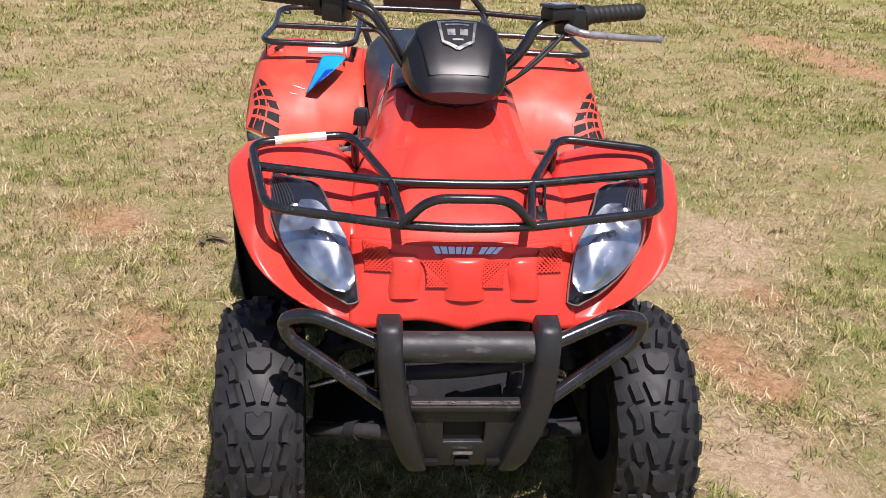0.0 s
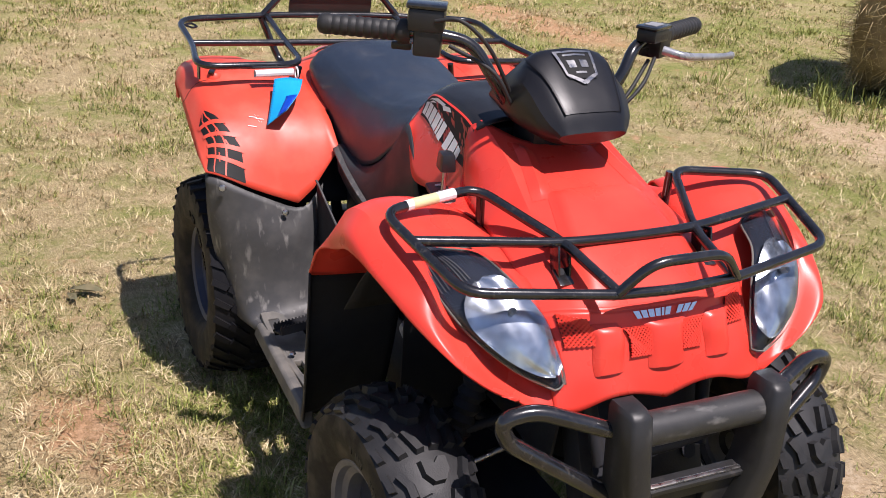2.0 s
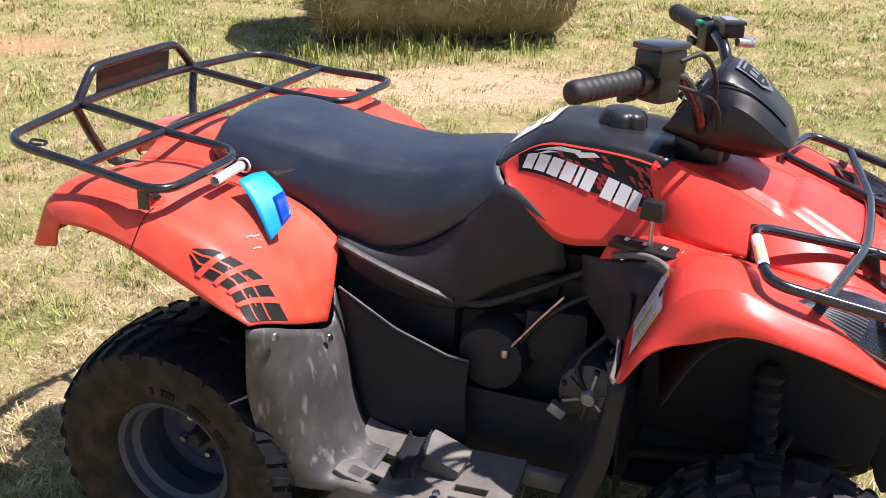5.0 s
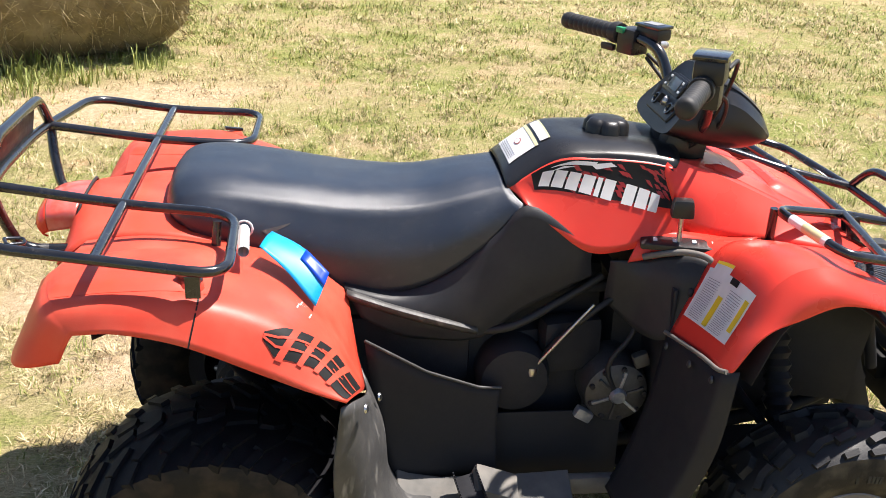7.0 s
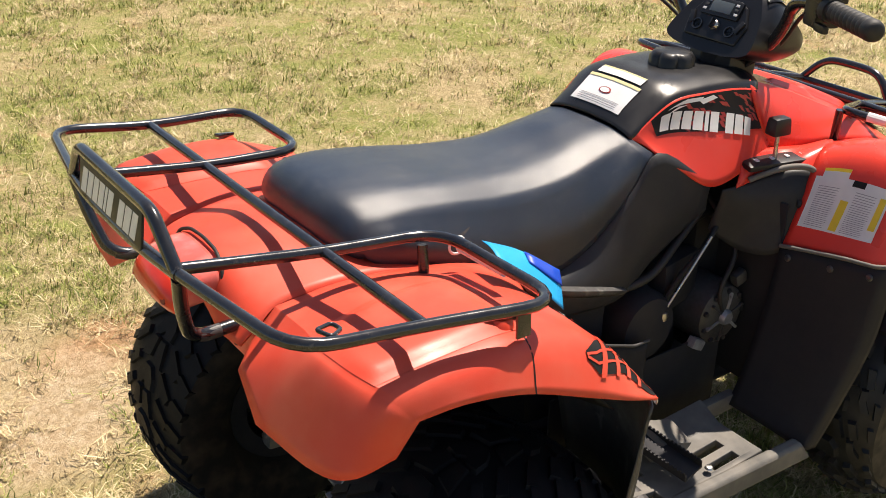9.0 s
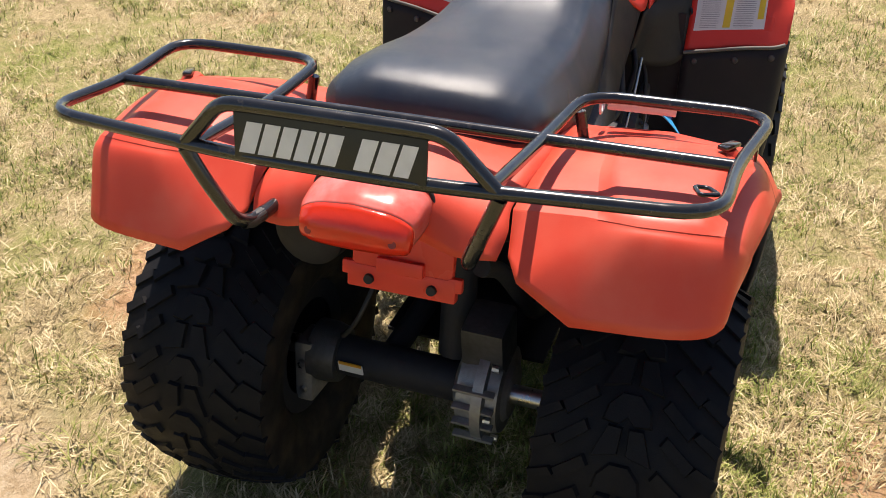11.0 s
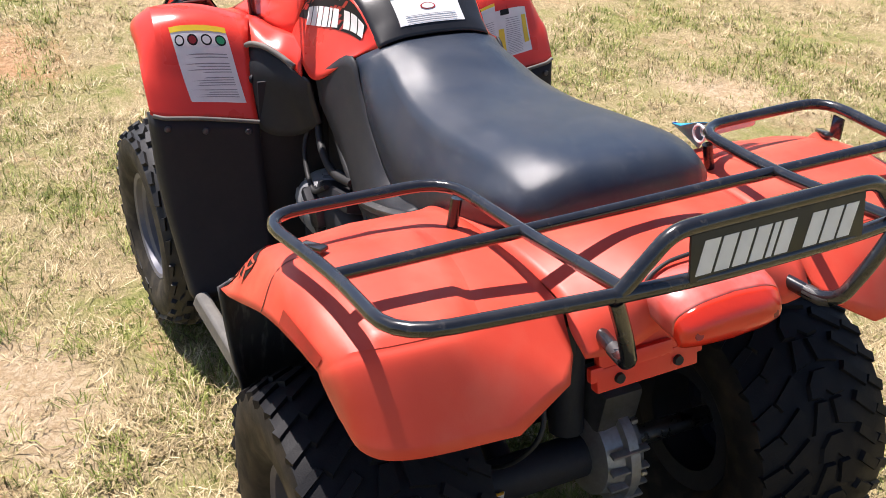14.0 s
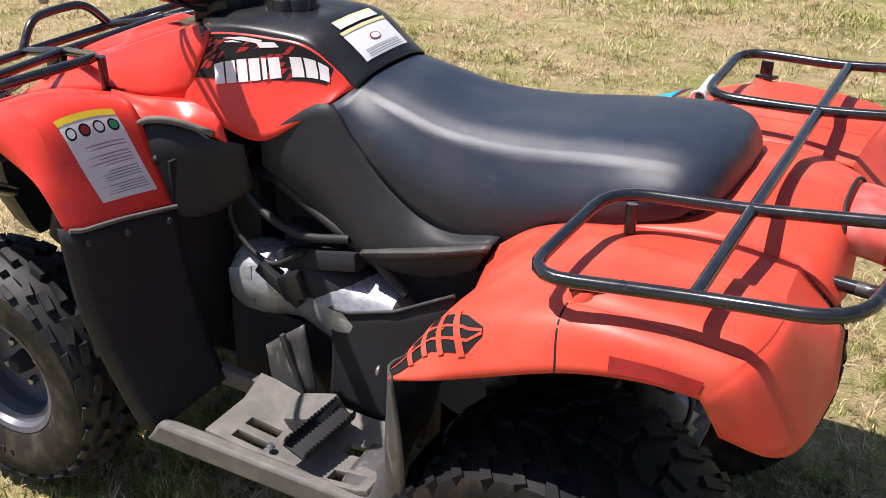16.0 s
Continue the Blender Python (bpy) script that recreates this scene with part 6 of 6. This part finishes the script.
def blades(name, label, count, length, lean, width, mat, keep, reach, start=0.0):
    """Grass as one mesh: pointed blades strewn in a disc, thinner outwards."""
    clumps = count // 15
    r = start + (reach - start) * rng.random(clumps) ** 0.85
    a = rng.random(clumps) * 2 * np.pi
    cx, cy = r * np.cos(a) - 0.1, r * np.sin(a)
    ok = rng.random(clumps) < keep(cx, cy)
    own = rng.choice(np.flatnonzero(ok), int(count * ok.mean()))
    spread = (.016 + .004 * r[own])[:, None] * rng.normal(0, 1, (len(own), 2))
    x, y, r = cx[own] + spread[:, 0], cy[own] + spread[:, 1], r[own]
    k = len(x)
    h = np.where(rng.random(k) < .6, np.arctan2(spread[:, 1], spread[:, 0]), 0) + rng.normal(0, .9, k) + np.where(rng.random(k) < .4, rng.random(k) * 2 * np.pi, 0)
    vigour = (.5 + 1.3 * rng.random(clumps) ** 2)[own]
    grow = 1 + 0.25 * np.maximum(r - 1.8, 0)
    ln = rng.uniform(*length, k) * grow ** 0.2 * vigour
    le = np.radians(rng.uniform(*lean, k))
    wd = rng.uniform(*width, k) * grow
    z = np.array([relief(*q) for q in zip(x, y)]) - 0.014
    d = np.stack([np.cos(h), np.sin(h)], 1)
    side = np.stack([-d[:, 1], d[:, 0]], 1) * wd[:, None] / 2
    # five corners a blade: it rises to a bent middle and droops sideways to its tip
    v = np.zeros((k, 5, 3), np.float32)
    base = np.stack([x, y], 1)
    run, rise = (ln * np.sin(le))[:, None], ln * np.cos(le)
    droop = d * run + side / wd[:, None] * ln[:, None] * rng.normal(0, .55, k)[:, None]
    v[:, 0, :2], v[:, 1, :2] = base - side, base + side
    v[:, 2, :2], v[:, 3, :2] = base + d * run * .5 + side * .8, base + d * run * .5 - side * .8
    v[:, 4, :2] = base + droop
    v[:, :2, 2] = z[:, None]
    v[:, 2:4, 2] = (z + rise * .72 + .003)[:, None]
    v[:, 4, 2] = z + rise * rng.uniform(.6, 1.1, k) + .003
    me = bpy.data.meshes.new(name)
    me.vertices.add(k * 5)
    me.vertices.foreach_set("co", v.ravel())
    me.loops.add(k * 7)
    me.loops.foreach_set("vertex_index", (np.arange(k, dtype=np.int32)[:, None] * 5 + np.array((0, 1, 2, 3, 3, 2, 4), np.int32)).ravel())
    me.polygons.add(k * 2)
    me.polygons.foreach_set("loop_start", (np.arange(k, dtype=np.int32)[:, None] * 7 + np.array((0, 4), np.int32)).ravel())
    me.polygons.foreach_set("loop_total", np.tile(np.array((4, 3), np.int32), k))
    me.update()
    me.validate()
    me.materials.append(mat)
    return tagged(new(name, me), label, "grass", kind="stuff")


def covered(x, y):
    """How much of the sward stands at a place: little on the bare patches."""
    v = np.ones_like(x)
    for cx, cy, rx, ry, turn, _ in BARE:
        a, b = (x - cx) * np.cos(turn) + (y - cy) * np.sin(turn), -(x - cx) * np.sin(turn) + (y - cy) * np.cos(turn)
        v = np.minimum(v, np.clip(np.hypot(a / rx, b / ry) * 1.4 - .3, .30, 1))
    return v


green_keep = lambda x, y: np.clip((patchy(x, y, 2.6, 11) - .34 + .25 * np.clip((y - .8) / 2.2, 0, 1)) * 3.2, .22, 1) * np.clip((.80 - patchy(x, y, 5.5, 12)) * 4, .3, 1) * np.clip((patchy(x, y, 16, 13) - .25) * 2.5, .2, 1) * covered(x, y)
dry_keep = lambda x, y: np.clip((.85 - patchy(x, y, 5.5, 12)) * 3, .5, 1) * np.clip((patchy(x, y, 9, 17) - .2) * 2.5, .4, 1) * covered(x, y)
blades("green_grass", "short green grass blades in patches", 1250000, (.014, .046), (30, 87), (.0015, .0034), blade_material("green_blade", (.055, .075, .013), (.23, .265, .052), (.52, .49, .18)), green_keep, 8.0)
blades("dry_grass", "dry straw-coloured grass lying flat", 900000, (.018, .056), (52, 89), (.0015, .0035), blade_material("dry_blade", (.13, .092, .042), (.46, .355, .18), (.82, .69, .43)), dry_keep, 8.0)
blades("far_grass", "thin olive and straw grass further off", 260000, (.02, .05), (40, 88), (.002, .005), blade_material("far_blade", (.13, .12, .035), (.36, .31, .11), (.66, .56, .29)), lambda x, y: np.clip(patchy(x, y, 3.1, 19) * 1.4, .25, 1), 13.0, 7.2)

# fallen leaves
def leaf(x, y, size, turn, colour):
    bm = bmesh.new()
    g = patch([[(-.5, 0, .1), (-.4, .12, .16), (-.3, .25, .1)], [(0, -.12, .2), (0, .1, .05), (.05, .3, .22)], [(.5, .05, .1), (.5, .1, .12), (.5, .15, .1)]], 6, 6) * size
    grid_faces(bm, g)
    ob = part("fallen_leaf", bm, colour, None, "curled dry leaf on the grass", out=(0, 0, 1), solid=.0006)
    ob.matrix_world = pose(x, y, .004, 0, 0, turn)
    return tagged(ob, category="leaf", group="fallen leaves")


LEAF = material("dry_leaf", (.10, .10, .05), .6, other=(.2, .16, .08), big=20)
PALE = material("pale_leaf", (.40, .32, .21), .6, big=20)
leaf(-.92, -.685, .10, 60, LEAF)
leaf(-.90, -.72, .06, 190, LEAF)
leaf(.267, -1.058, .055, 120, PALE)

# round hay bale
def bale():
    b = thing("hay_bale", "large round bale of weathered hay lying on the grass", "hay bale")
    rn = random.Random(2)
    hay = material("hay", (.24, .18, .085), .85, other=(.12, .09, .045), big=3, fine=45, bump=.9, bump_scale=60, dust=(.42, .34, .19), dust_amount=.5)
    a, c = Vector((-2.54, 3.98, 0)), Vector((-1.2, 4.88, 0))
    d = (c - a).normalized()
    out = Vector((-d.y, d.x, 0))
    L, rad = (c - a).length, .62
    mid = (a + c) / 2 + out * .20
    m = Matrix.Translation(mid + Vector((0, 0, rad - .05))) @ Matrix((( d.x, out.x, 0, 0), (d.y, out.y, 0, 0), (0, 0, 1, 0), (0, 0, 0, 1)))
    bm = bmesh.new()
    rows = []
    nx, na = 40, 72
    for i in range(nx + 1):
        t = i / nx * 2 - 1
        rr = rad * (1 - .10 * abs(t) ** 6)
        row = []
        for j in range(na):
            th = 2 * math.pi * j / na
            q = rr + .03 * noise.noise((t * 5, math.cos(th) * 3, math.sin(th) * 3)) + .012 * noise.noise((t * 22, math.cos(th) * 14, math.sin(th) * 14))
            z = q * math.sin(th)
            row.append(m @ Vector((t * L / 2 * (1 + .04 * noise.noise((math.cos(th) * 2, math.sin(th) * 2, t))), q * math.cos(th), max(z, -rad + .05))))
        rows.append(row)
    v = grid_faces(bm, np.array([[tuple(q) for q in r] for r in rows]), wrap_v=True)
    bm.faces.new(v[0])
    bm.faces.new(v[-1])
    part("bale_body", bm, hay, b, "", smooth=60)
    straws = 11000
    bm_v, faces = [], []
    for _ in range(straws):
        t, th = rn.uniform(-1.02, 1.02), rn.uniform(math.pi * .75, math.pi * 2.25)
        end = rn.random() < .3
        if end:
            t = rn.choice((-1, -1, 1))
        q = rad * (rn.random() ** .5 if end else 1) * .985
        p = m @ Vector((t * L / 2, q * math.cos(th), max(q * math.sin(th), -rad + .04)))
        n = (m.to_3x3() @ (Vector((t, 0, 0)) if end else Vector((0, math.cos(th), math.sin(th))))).normalized()
        dirn = (n * rn.uniform(.05, .6) + Vector((rn.gauss(0, 1), rn.gauss(0, 1), rn.gauss(0, .7))) * .6).normalized()
        ln = rn.uniform(.05, .17)
        wd = dirn.cross(n).normalized() * rn.uniform(.0015, .003)
        i = len(bm_v)
        bm_v += [p - wd, p + wd, p + dirn * ln]
        faces.append((i, i + 1, i + 2))
    me = bpy.data.meshes.new("loose_straw")
    me.from_pydata([tuple(q) for q in bm_v], [], faces)
    me.materials.append(blade_material("straw", (.15, .11, .05), (.32, .25, .12), (.62, .51, .29)))
    st = new("loose_straw", me)
    st.parent = b
    tagged(st, "loose straw sticking out of the bale", kind="stuff")


bale()

# taller tufts in the shade beside the bale
tuft = lambda x, y: np.exp(-(((x + 2.0) * .79 + (y - 3.95) * .61) / .75) ** 2 - ((-(x + 2.0) * .61 + (y - 3.95) * .79) / .33) ** 2)
blades("tall_grass", "taller green grass beside the bale", 300000, (.04, .12), (5, 50), (.003, .005), blade_material("tall_blade", (.15, .19, .04), (.28, .31, .085), (.42, .42, .16)), tuft, 7.0)
